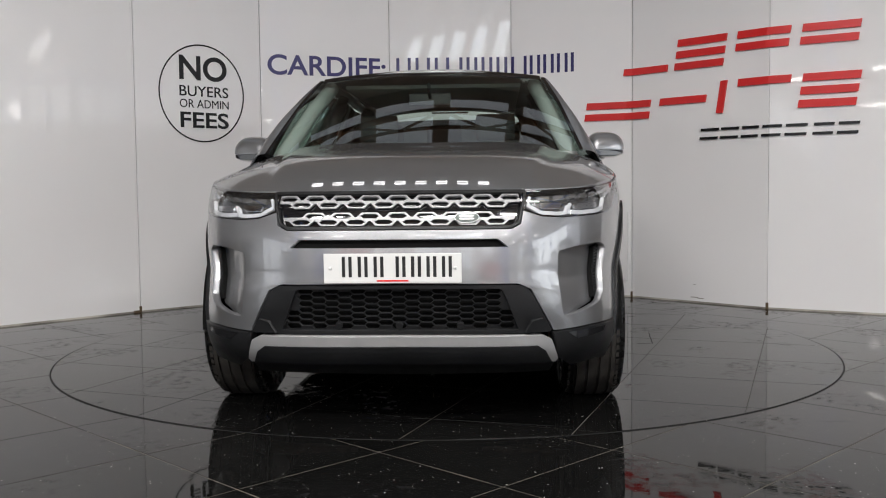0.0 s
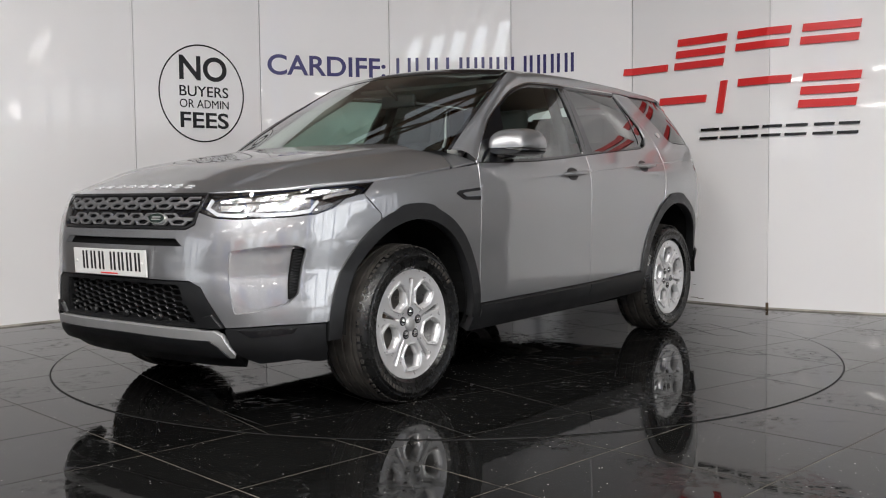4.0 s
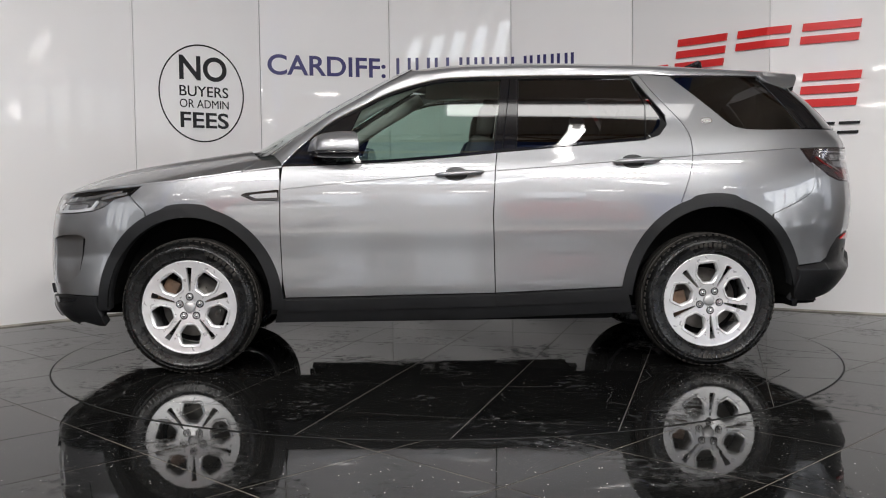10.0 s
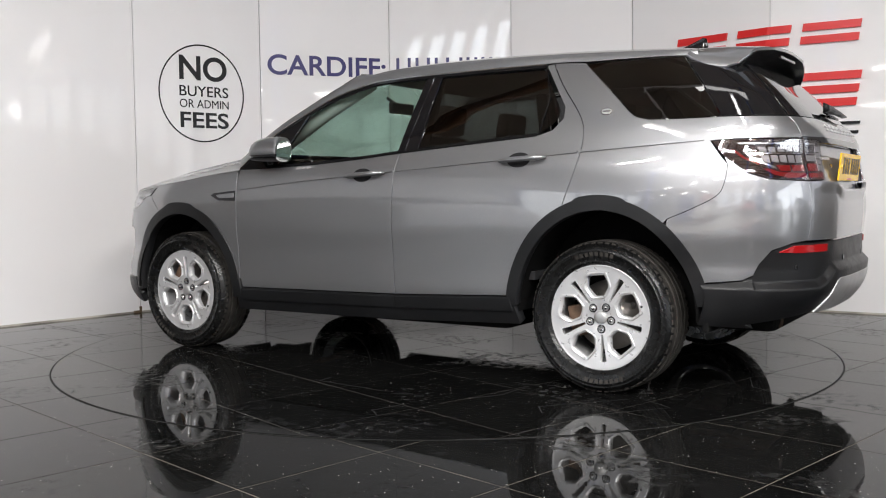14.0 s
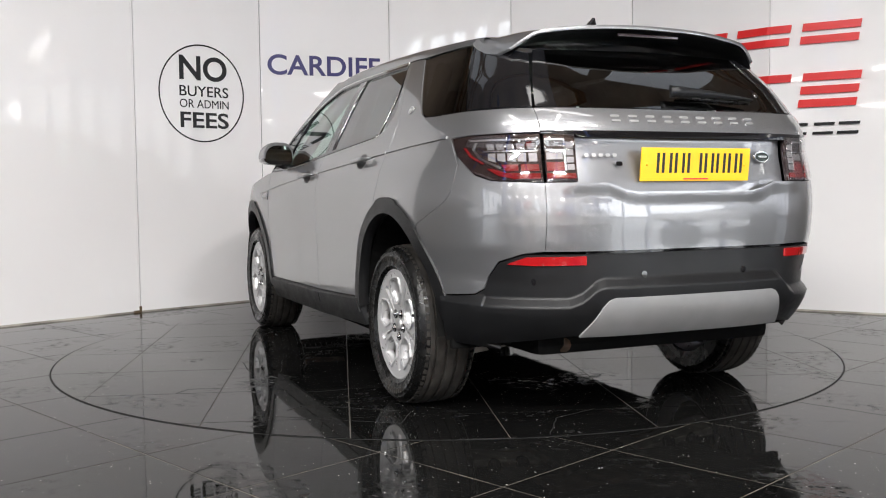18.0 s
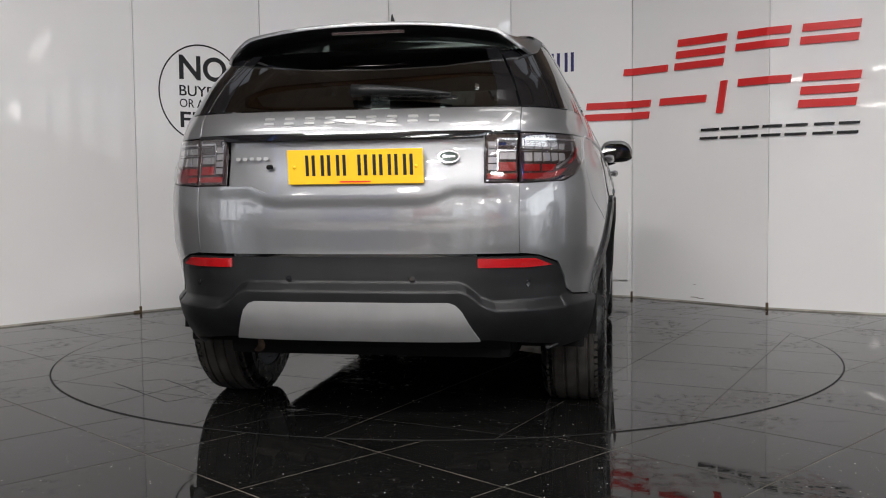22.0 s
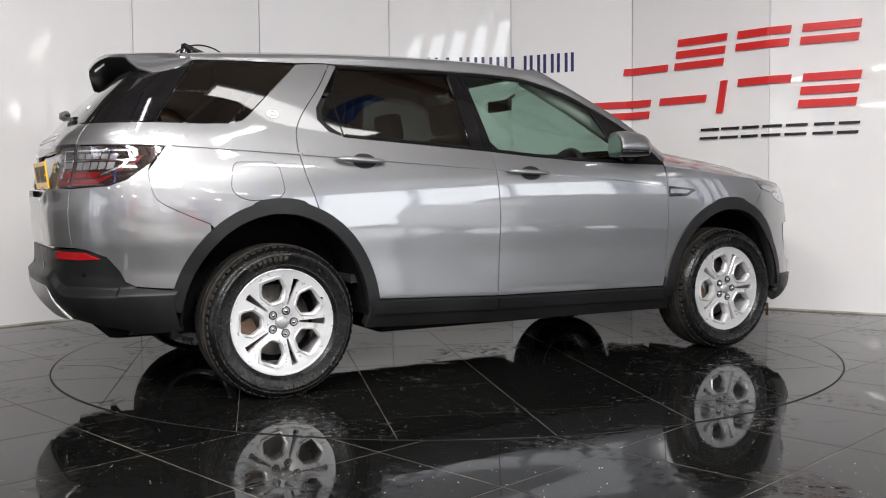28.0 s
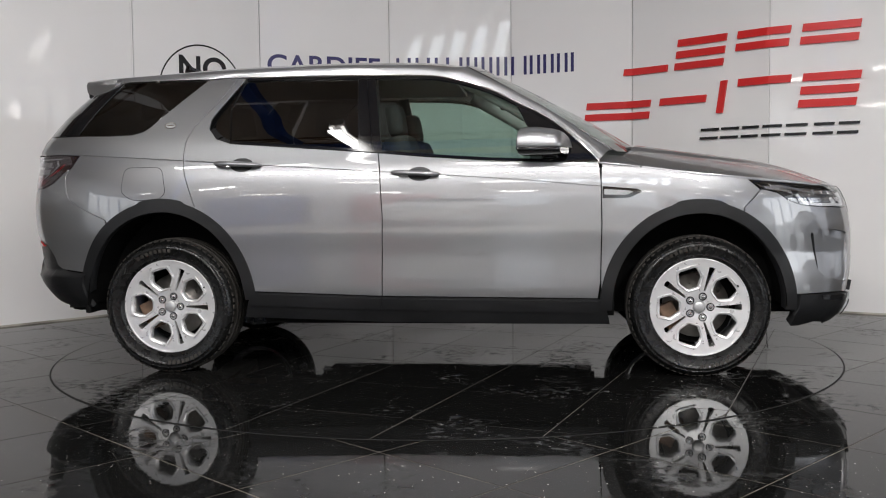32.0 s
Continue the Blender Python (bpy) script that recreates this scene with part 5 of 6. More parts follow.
lip_rules = [[(v_, float(np.interp(abs(v_), LV, LZ)) - d) for v_ in np.linspace(-LV[-1] + 0.02, LV[-1] - 0.02, 110)] for d in (0.006, 0.013, 0.021, 0.030, 0.040, 0.050, 0.060, 0.070)]
gate = panel("tailgate", twice(LIP + TY([(0.6315, z) for z in np.linspace(0.945, 0.716, 9)]) + [(0, 0.716)]), gate_map, PAINT, car, gap=0.0004, step=0.028, depth=0.02, lines=lip_rules, **back)
panel("tailgate_upper", twice([(0, 1.262)] + TY([(0.6315, z) for z in np.linspace(1.262, 1.170, 5)]) + [(0, 1.170)]), t_full, PAINT, gate, gap=0.0015, step=0.035, depth=0.025, **back)
panel("plate_recess", twice([(0, 1.160)] + TY([(0.51, 1.160), (0.51, 0.950), (0.395, 0.950), (0.28, 0.912)]) + [(0, 0.912)]), t_full, PAINT, gate, lift=-0.036, depth=0, step=0.04, **back)
panel("tailgate_strip", twice([(0, 1.170)] + TY([(0.6315, 1.170), (0.6315, 1.160), (0.51, 1.158), (0.50, 1.146)]) + [(0, 1.144)]), t_full, GLOSS, gate, lift=0.004, depth=0.03, **back)
for k in range(9):
    at = TY([(abs(0.328 - k * 0.0805), 1.22)])[0][0] * (1 if k < 5 else -1)
    for dz in (-0.0095, 0.0095):
        patch("tailgate_letter_bar", at, 1.219 + dz, 0.020, 0.0042, t_full, SILVER, gate, 0.004, n=12, power=5, depth=0.005, **back)
for k in range(5):
    patch("trim_letter_bar", TY([(0.462 - k * 0.030, 1.085)])[0][0], 1.082, 0.010, 0.006, t_full, SILVER, gate, -0.018, n=10, power=5, depth=0.004, **back)
patch("trim_letter_bar", TY([(0.325, 1.05)])[0][0], 1.050, 0.014, 0.008, t_full, GLOSS, gate, -0.018, n=10, power=5, depth=0.004, **back)
b = patch("tail_badge", -TY([(0.375, 1.075)])[0][0], 1.078, 0.045, 0.023, t_full, CHROME, gate, -0.014, depth=0.01, label="oval chrome badge", **back)
patch("badge_field", -TY([(0.375, 1.075)])[0][0], 1.078, 0.038, 0.018, t_full, OVAL, b, -0.012, depth=0.003, **back)
patch("badge_bar", -TY([(0.375, 1.075)])[0][0], 1.078, 0.026, 0.004, t_full, CHROME, b, -0.010, depth=0.003, power=4, **back)
number_plate("rear_number_plate", -2.288, 1.043, -1, -0.020, 0.524, 0.130, PLATE_Y, -6)

# rear screen, its dark border and the wiper
panel("rear_screen", twice([(0, 1.53)] + TY([(0.515, 1.515), (0.595, 1.36), (0.622, 1.268)]) + [(0, 1.268)]), t_full, PRIVACY, car, lift=-0.003, depth=0, label="dark privacy rear screen", **back)
for s in (1, -1):
    panel("screen_border", [(s * a, b) for a, b in TY([(0.622, 1.268), (0.545, 1.268), (0.53, 1.36), (0.47, 1.515), (0.515, 1.515), (0.595, 1.36)])], t_full, GLOSS, car, lift=-0.001, depth=0.004, **back)
rows = []
for k, y in enumerate(np.linspace(0.02, -0.37, 9)):
    zz = 1.338 - 0.026 * (k / 8) ** 2
    x = float(rear_x(y, zz)) - 0.030
    hgt = 0.026 * (1 - 0.75 * k / 8)
    rows.append([(x, y, zz + hgt), (x - 0.022, y, zz + hgt * 0.6), (x - 0.024, y, zz - hgt * 0.5), (x, y, zz - hgt)])
v, f = loft(rows, True)
f += [(3, 2, 1, 0), tuple(range(len(v) - 4, len(v)))]
wiper = mesh_object("rear_wiper", v, f, TRIM, car, smooth=True)
tube("wiper_rubber", [(float(rear_x(y, 1.318)) - 0.010, y, 1.318 - 0.004 * k) for k, y in enumerate(np.linspace(-0.02, -0.39, 5))], 0.007, RUBBER, wiper, 6)
patch("washer_cap", -TY([(0.46, 1.33)])[0][0], 1.345, 0.009, 0.009, t_full, CHROME, car, 0.002, depth=0.006, **back)

# tail lamps in two pieces, on wing and gate
LAMP_RED = mat("deep_red_lamp", (0.15, 0.005, 0.007), 0.12, 0, 0.6)
LENS_CLEAR_SILVER = mat("clear_reflector_block", (0.20, 0.19, 0.195), 0.45, 0.4, 0.2)
for s in (1, -1):
    outer = TY([(0.636, 1.160)]) + TX([(-1.985, 1.160), (-1.872, 1.154), (-1.935, 1.080), (-2.03, 1.014), (-2.10, 0.988)]) + TY([(0.636, 0.980)])
    inner = TY([(0.624, 1.158), (0.624, 0.980), (0.512, 0.980), (0.512, 1.158)])
    for nm, poly, owner in (("tail_lamp", outer, car), ("gate_lamp", inner, gate)):
        pp = [(s * a, b) for a, b in poly]
        lamp = panel(nm, pp, t_full, LENS_DARK, owner, lift=-0.004, depth=0.02, step=0.03, label="smoked red tail lamp", **back)
        A = np.array(poly)
        lo, hi = A[:, 0].min(), A[:, 0].max()

        def bit(name, pts, material, lift):
            q = [(s * (lo + (hi - lo) * a), 0.980 + 0.180 * b) for a, b in pts]
            panel(name, q, t_full, material, lamp, lift=lift, depth=0.004, step=0.03, **back)
        if nm == "tail_lamp":
            bit("red_band", [(0.02, 0.06), (0.02, 0.17), (0.36, 0.19), (0.50, 0.28), (0.56, 0.28), (0.44, 0.13), (0.28, 0.06)], LAMP_RED, 0.001)
            bit("red_block", [(0.03, 0.22), (0.03, 0.36), (0.20, 0.36), (0.20, 0.22)], LAMP_RED, 0.0012)
            bit("red_block", [(0.23, 0.22), (0.23, 0.36), (0.40, 0.36), (0.36, 0.22)], LAMP_RED, 0.0012)
            for k in range(5):
                a = 0.04 + 0.105 * k
                bit("reflector_block", [(a, 0.42), (a, 0.60), (a + 0.080, 0.60), (a + 0.080, 0.42 + 0.01 * k)], LENS_CLEAR_SILVER, 0.001)
                bit("reflector_block", [(a + 0.01, 0.68), (a + 0.02, 0.80), (a + 0.095, 0.80), (a + 0.085, 0.68)], LENS_CLEAR_SILVER, 0.0012)
            bit("light_line", [(0.03, 0.625), (0.03, 0.655), (0.60, 0.665), (0.60, 0.635)], CHROME, 0.002)
            bit("light_line", [(0.40, 0.31), (0.62, 0.52), (0.69, 0.70), (0.66, 0.84), (0.685, 0.85), (0.725, 0.70), (0.645, 0.49), (0.41, 0.265)], CHROME, 0.002)
            bit("light_line", [(0.58, 0.40), (0.72, 0.56), (0.80, 0.74), (0.83, 0.74), (0.75, 0.54), (0.60, 0.37)], LAMP_RED, 0.002)
            bit("light_line", [(0.04, 0.86), (0.04, 0.90), (0.78, 0.91), (0.74, 0.87)], CHROME, 0.002)
        else:
            bit("red_band", [(0.06, 0.06), (0.06, 0.17), (0.98, 0.17), (0.98, 0.06)], LAMP_RED, 0.001)
            bit("red_block", [(0.40, 0.22), (0.40, 0.40), (0.96, 0.40), (0.96, 0.22)], LAMP_RED, 0.001)
            for k in range(4):
                bit("reflector_block", [(0.08, 0.24 + 0.15 * k), (0.08, 0.36 + 0.15 * k), (0.32, 0.36 + 0.15 * k), (0.32, 0.24 + 0.15 * k)], LENS_CLEAR_SILVER, 0.001)
            bit("reflector_block", [(0.42, 0.46), (0.42, 0.60), (0.95, 0.60), (0.95, 0.46)], LENS_CLEAR_SILVER, 0.0012)
            bit("light_line", [(0.38, 0.625), (0.38, 0.655), (0.98, 0.655), (0.98, 0.625)], CHROME, 0.002)
            bit("light_line", [(0.38, 0.86), (0.38, 0.90), (0.98, 0.90), (0.98, 0.86)], CHROME, 0.002)
            bit("light_line", [(0.35, 0.22), (0.35, 0.90), (0.375, 0.90), (0.375, 0.22)], CHROME, 0.002)
        panel("lamp_lens", [(s * a, b) for a, b in shrink(poly, 0.002)], t_full, CLEAR, lamp, lift=0.005, depth=0.004, step=0.03, **back).visible_shadow = False

# rear bumper: recessed black upper, stepped lower, silver insert, reflectors
STEP = TY([(0.0, 0.577), (0.410, 0.577), (0.438, 0.568), (0.490, 0.522), (0.535, 0.503), (0.79, 0.503)]) + TX([(-2.06, 0.508), (-1.94, 0.512), (-1.822, 0.515)])
SV, SZ = [q[0] for q in STEP], [q[1] for q in STEP]


def bumper_map(v, z):
    """The bumper's lower half stands out below a sloping step."""
    x, y, zz = t_full(v, z)
    k = np.clip((np.interp(np.abs(v), SV, SZ) + 0.034 - zz) / 0.034, 0, 1)
    d = -0.004 + 0.032 * k
    nx, ny = x + 1.25, y
    ln = np.hypot(nx, ny)
    return x + d * nx / ln, y + d * ny / ln, zz


full = twice([(0, 0.703)] + TY([(0.70, 0.703), (0.765, 0.672)]) + TX([(-2.062, 0.613), (-2.04, 0.564), (-2.0, 0.542), (-1.83, 0.528)]) + TX([(-1.832, 0.42), (-1.80, 0.345), (-2.00, 0.325)]) + TY([(0.74, 0.345), (0.50, 0.385)]) + [(0, 0.385)])
vs_ = np.linspace(-SV[-1] + 0.02, SV[-1] - 0.02, 240)
rules = [[(v_, float(np.interp(abs(v_), SV, SZ)) + d) for v_ in vs_] for d in (-0.008, 0.0, 0.0085, 0.017, 0.0255, 0.034, 0.042)]
rb = panel("rear_bumper", full, bumper_map, TRIM, car, depth=0.03, step=0.03, lines=rules, **back)
panel("load_lip", twice([(0, 0.714)] + TY([(0.48, 0.714), (0.48, 0.693)]) + [(0, 0.690)]), t_full, GLOSS, rb, lift=-0.016, depth=0, **back)
silver = twice([(0, 0.541)] + TY([(0.372, 0.541), (0.398, 0.532), (0.420, 0.508), (0.475, 0.402)]) + [(0, 0.402)])
panel("skid_insert", silver, t_full, SILVER, rb, lift=0.031, depth=0.012, step=0.03, label="satin silver bumper insert", **back)
for s in (1, -1):
    panel("rear_reflector", rounded([(s * a, b) for a, b in TY([(0.482, 0.697), (0.482, 0.664), (0.66, 0.663), (0.742, 0.668), (0.690, 0.694)])], 0.004), t_full, LENS_RED, rb, lift=0.004, depth=0.02, step=0.03, label="red bumper reflector", **back)
    for y in (0.24, 0.66):
        patch("parking_sensor", s * TY([(y, 0.60)])[0][0], 0.622 if y < 0.5 else 0.600, 0.013, 0.013, t_full, GLOSS, rb, 0.0, depth=0.006, **back)

# roof spoiler with drooped ends, brake light and fin
def spoiler_top(x, y):
    x, y = np.asarray(x, float), np.asarray(y, float)
    _, _, z = roof_map(np.clip(x, -2.05, 0), np.clip(np.abs(y), 0, 0.56) * np.sign(y))
    k = np.clip((-1.70 - x) / 0.27, 0, 1)
    edge = 0.030 * np.clip((np.abs(y) - 0.612) / 0.066, 0, 1.1) ** 2
    droop = np.clip((np.abs(y) - 0.50) / 0.16, 0, 1.1) ** 2 * 0.14 * k ** 0.8
    return x, y, z + 0.022 * k + 0.003 - edge - droop


plan = [(-1.703, 0.0), (-1.703, 0.40), (-1.703, 0.676), (-1.80, 0.664), (-1.87, 0.648), (-1.925, 0.618), (-1.958, 0.56), (-1.985, 0.45), (-2.008, 0.3), (-2.016, 0.0)]
plan = [(x, -y) for x, y in plan] + [(x, y) for x, y in plan[::-1] if y > 0.001]
sp = panel("roof_spoiler", plan[::-1], spoiler_top, PAINT, car, gap=0.0015, step=0.028, depth=0.014)
panel("spoiler_underside", shrink(dense(plan[::-1], 0.04), 0.010), lambda x, y: (x, y, spoiler_top(x, y)[2] - 0.017 - 0.04 * np.clip((np.asarray(x) + 1.98) / 0.12, 0, 1)), TRIM, sp, depth=0, step=0.05, flip=True)
part("brake_light", box_bm(-1.992, 0, 1.585, 0.012, 0.30, 0.012, 0.003), LENS_DARK, sp)
rows = []
for x, hgt, w in ((-1.40, 0.004, 0.012), (-1.45, 0.022, 0.024), (-1.52, 0.055, 0.026), (-1.565, 0.078, 0.016), (-1.585, 0.074, 0.008), (-1.60, 0.004, 0.02)):
    z = float(ROOF_C(x))
    rows.append([(x, -w, z - 0.002), (x, -w * 0.5, z + hgt * 0.6), (x, 0, z + hgt), (x, w * 0.5, z + hgt * 0.6), (x, w, z - 0.002)])
v, f = loft(rows)
mesh_object("aerial_fin", v, [q[::-1] for q in f], GLOSS, car, smooth=True)

# ---- wheels ----
def rim_face(p, q):
    p, q = np.asarray(p, float), np.asarray(q, float)
    r = np.hypot(p, q)
    return p, 0.0 * r + 0.012 * (r / 0.24) ** 2 - 0.010 * np.exp(-(r / 0.05) ** 2), q


def polar(r, w, a):
    return (r * math.cos(a) - w * math.sin(a), r * math.sin(a) + w * math.cos(a))


def make_wheel():
    holes = []
    for k in range(5):
        a = radians(-90 + 72 * k)
        holes.append(rounded([polar(r, w, a) for r, w in ((0.096, -0.024), (0.096, 0.024), (0.142, 0.056), (0.196, 0.044), (0.196, -0.044), (0.142, -0.056))], 0.008, 3))
        a += radians(36)
        holes.append([polar(r, w, a) for r, w in ((0.082, -0.005), (0.082, 0.005), (0.150, 0.010), (0.205, 0.016), (0.209, 0.0), (0.205, -0.016), (0.150, -0.010))])
    disc = [(0.246 * math.cos(a), 0.246 * math.sin(a)) for a in np.linspace(0, 2 * math.pi, 72, endpoint=False)]
    wheel = panel("wheel", disc, rim_face, ALLOY, car, step=0.03, depth=0.034, holes=holes, flip=True, label="silver alloy wheel with five split spokes")
    # chamfers round the large openings
    for k in range(5):
        a = radians(-90 + 72 * k)
        o = rounded([polar(r, w, a) for r, w in ((0.089, -0.029), (0.089, 0.029), (0.140, 0.065), (0.208, 0.053), (0.208, -0.053), (0.140, -0.065))], 0.008, 3)
        i = rounded([polar(r, w, a) for r, w in ((0.096, -0.024), (0.096, 0.024), (0.142, 0.056), (0.196, 0.044), (0.196, -0.044), (0.142, -0.056))], 0.008, 3)
        panel("spoke_bevel", o, lambda p, q, a=a: (p, rim_face(p, q)[1] + 0.001 + 0.009 * np.clip((np.hypot((np.asarray(p) * math.cos(a) + np.asarray(q) * math.sin(a) - 0.148) / 0.058, (np.asarray(q) * math.cos(a) - np.asarray(p) * math.sin(a)) / 0.060) - 0.80) / 0.30, 0, 1), q), ALLOY, wheel, step=0.008, depth=0.012, holes=[shrink(dense(i, 0.02), -0.001)], flip=True)
    tyre = []
    for r, o in ((0.236, -0.005), (0.243, 0.008), (0.250, 0.018), (0.259, 0.0245), (0.262, 0.0275), (0.266, 0.0275), (0.269, 0.0275), (0.288, 0.0335), (0.300, 0.0345), (0.303, 0.0365), (0.308, 0.0365), (0.311, 0.0340), (0.320, 0.0315), (0.323, 0.0325), (0.327, 0.0300), (0.335, 0.022), (0.346, 0.006), (0.352, -0.008),
                 (0.3535, -0.026), (0.346, -0.028), (0.346, -0.036), (0.357, -0.038), (0.358, -0.072), (0.350, -0.074), (0.350, -0.084), (0.358, -0.086), (0.358, -0.122), (0.350, -0.124), (0.350, -0.134),
                 (0.357, -0.136), (0.3565, -0.172), (0.346, -0.174), (0.346, -0.182), (0.3535, -0.184), (0.346, -0.210), (0.315, -0.232), (0.240, -0.222), (0.232, -0.19), (0.225, -0.10), (0.226, -0.02)):
        tyre.append((r, o))
    ty = lathe("tyre", tyre[:18], RUBBER, wheel, 96, "black rubber tyre", sharp=True)
    lathe("inner_sidewall", tyre[33:], RUBBER, ty, 64, sharp=True)
    lathe("tread_band", tyre[17:34], TREAD, ty, 96, "dusty grooved tread", sharp=True)
    # raised maker's bars on the sidewall
    for base in (1.9, 5.0):
        for k in range(8):
            a = base + k * 0.085
            q = [(r * math.cos(b), o, r * math.sin(b)) for b in (a, a + 0.055) for r, o in ((0.286, 0.0338), (0.305, 0.0375), (0.305, 0.0350), (0.286, 0.0320))]
            mesh_object("sidewall_bar", q, [(0, 1, 5, 4), (1, 2, 6, 5), (0, 4, 7, 3), (0, 3, 2, 1), (4, 5, 6, 7)], TREAD, ty)
    # shoulder blocks and sidewall ribs
    bm = bmesh.new()
    for k in range(64):
        a = 2 * math.pi * k / 64
        for o0, o1, r0, r1 in ((-0.026, 0.008, 0.350, 0.3545), (-0.208, -0.184, 0.348, 0.3515)):
            q = []
            for aa in (a, a + 0.062):
                for o_, r_ in ((o0, r1), (o1, r1 - 0.006), (o1, r0 - 0.012), (o0, r0 - 0.006)):
                    q.append(bm.verts.new((r_ * math.cos(aa), o_, r_ * math.sin(aa))))
            for fc in ((0, 1, 5, 4), (1, 2, 6, 5), (3, 0, 4, 7), (0, 3, 2, 1), (4, 5, 6, 7)):
                bm.faces.new([q[j] for j in fc])
    bmesh.ops.recalc_face_normals(bm, faces=bm.faces)
    tagged(part("tread", bm, TREAD, wheel), kind="stuff")
    lathe("rim_barrel", [(0.246, 0.012), (0.240, 0.016), (0.234, 0.004), (0.226, -0.03), (0.215, -0.06), (0.215, -0.20), (0.235, -0.215)], ALLOY, wheel, 64)
    lathe("brake_disc", [(0.02, -0.085), (0.085, -0.085), (0.09, -0.100), (0.165, -0.100), (0.167, -0.125), (0.02, -0.125)], STEEL, wheel, 48)
    bm = box_bm(0.125, -0.09, 0.07, 0.08, 0.07, 0.15, 0.012, Matrix.Rotation(radians(-28), 4, "Y"))
    part("brake_caliper", bm, RUST, wheel)
    lathe("hub_backing", [(0.0, -0.140), (0.20, -0.140)], SHELL, wheel, 24)
    lathe("centre_cap", [(0.0, 0.010), (0.020, 0.009), (0.030, 0.005), (0.032, -0.006)], SILVER, wheel, 28)
    for k in range(5):
        a = radians(90 + 72 * k)
        nut = lathe("wheel_nut", [(0.0, 0.012), (0.006, 0.012), (0.0105, 0.004), (0.012, -0.012), (0.0165, -0.012)], CHROME, wheel, 12)
        nut.location = (0.055 * math.cos(a), 0.0, 0.055 * math.sin(a))
        # black ring on the face: the nut well's shade put into colour
        well = lathe("nut_well_shade", [(0.0150, 0.0035), (0.0190, 0.0045), (0.0205, 0.0005)], GLOSS, wheel, 16)
        well.location = nut.location
    valve = tube("valve", [(-0.19, 0.004, -0.085), (-0.196, 0.016, -0.088)], 0.006, TRIM, wheel, 6)
    return wheel


W0 = make_wheel()
for sx, sy, spin in ((1, 1, 0), (-1, 1, 41), (1, -1, 54), (-1, -1, 52)):
    p_ = pose(sx * AXLE, sy * 0.893, WHEEL_R - 0.002, 0, 0, 180 if sy < 0 else 0) @ pose(0, 0, 0, 0, spin, 0)
    if (sx, sy) == (1, 1):
        W0.matrix_basis = p_
    else:
        copy_thing(W0, p_)

# dark arch liners and underbody
for cx, rx_, rz_ in ((FA[0], 0.432, 0.472), (RA[0], 0.440, 0.498)):
    for s in (1, -1):
        rows = []
        for a in np.linspace(0, 180, 30):
            c, q = math.cos(radians(a)), math.sin(radians(a))
            zz = max(0.33, 0.36 + rz_ * q)
            rows.append([(cx + rx_ * c, s * 0.90, zz), (cx + rx_ * c * 1.0, s * 0.60, zz), (cx, s * 0.60, 0.36)])
        v, f = loft(rows)
        mesh_object("arch_liner", v, f if s > 0 else [q[::-1] for q in f], SHELL, car)
for s in (1, -1):
    part("arch_baffle", box_bm(-1.848, s * 0.715, 0.47, 0.03, 0.27, 0.32, 0.01), SHELL, car)
part("underbody", box_bm(-0.02, 0, 0.35, 1.70, 1.72, 0.18, 0.03), SHELL, car)
part("floor_pan", box_bm(-0.03, 0, 0.42, 4.1, 1.16, 0.26, 0.04), SHELL, car)
ARM = vary(mat("dusty_alloy_arm", (0.22, 0.20, 0.18), 0.6, 0.4), (0.22, 0.20, 0.18), 0.4, 12)
part("rear_silencer", box_bm(-1.90, 0.20, 0.345, 0.24, 0.56, 0.13, 0.05), RUST, car)
tube("exhaust_pipe", [(-1.2, 0.25, 0.29), (-1.8, 0.28, 0.30), (-2.0, 0.44, 0.33), (-2.08, 0.46, 0.33)], 0.03, RUST, car, 10)
for s in (1, -1):
    tube("suspension_arm", [(-1.45, s * 0.30, 0.30), (-1.42, s * 0.72, 0.27)], 0.035, RUST, car, 8)
    tube("suspension_arm", [(1.35, s * 0.30, 0.30), (1.37, s * 0.72, 0.27)], 0.03, RUST, car, 8)
    plate = part("lower_arm", box_bm(-1.50, s * 0.49, 0.270, 0.20, 0.52, 0.035, 0.012, Matrix.Rotation(s * radians(-7), 4, "X")), ARM, car)
    for yy in (0.40, 0.54):
        lathe("arm_socket", [(0.0, 0.0), (0.022, 0.0), (0.030, 0.012), (0.030, -0.012)], SHELL, plate, 14).matrix_basis = pose(-1.61, s * yy, 0.272, 0, 0, 90)

# ---- cabin ----
def seat(y, x, headrest=True):
    s = part("seat", box_bm(x, y, 0.66, 0.52, 0.50, 0.18, 0.06), SEAT, car, smooth=True)
    part("seat_back", box_bm(x - 0.30, y, 0.98, 0.15, 0.48, 0.56, 0.06, Matrix.Rotation(radians(-14), 4, "Y")), SEAT, s, smooth=True)
    if headrest:
        part("headrest", box_bm(x - 0.385, y, 1.345, 0.09, 0.25, 0.17, 0.04, Matrix.Rotation(radians(-10), 4, "Y")), SEAT, s, smooth=True)
        for d in (-0.05, 0.05):
            tube("headrest_post", [(x - 0.365, y + d, 1.20), (x - 0.38, y + d, 1.30)], 0.006, CHROME, s, 6)


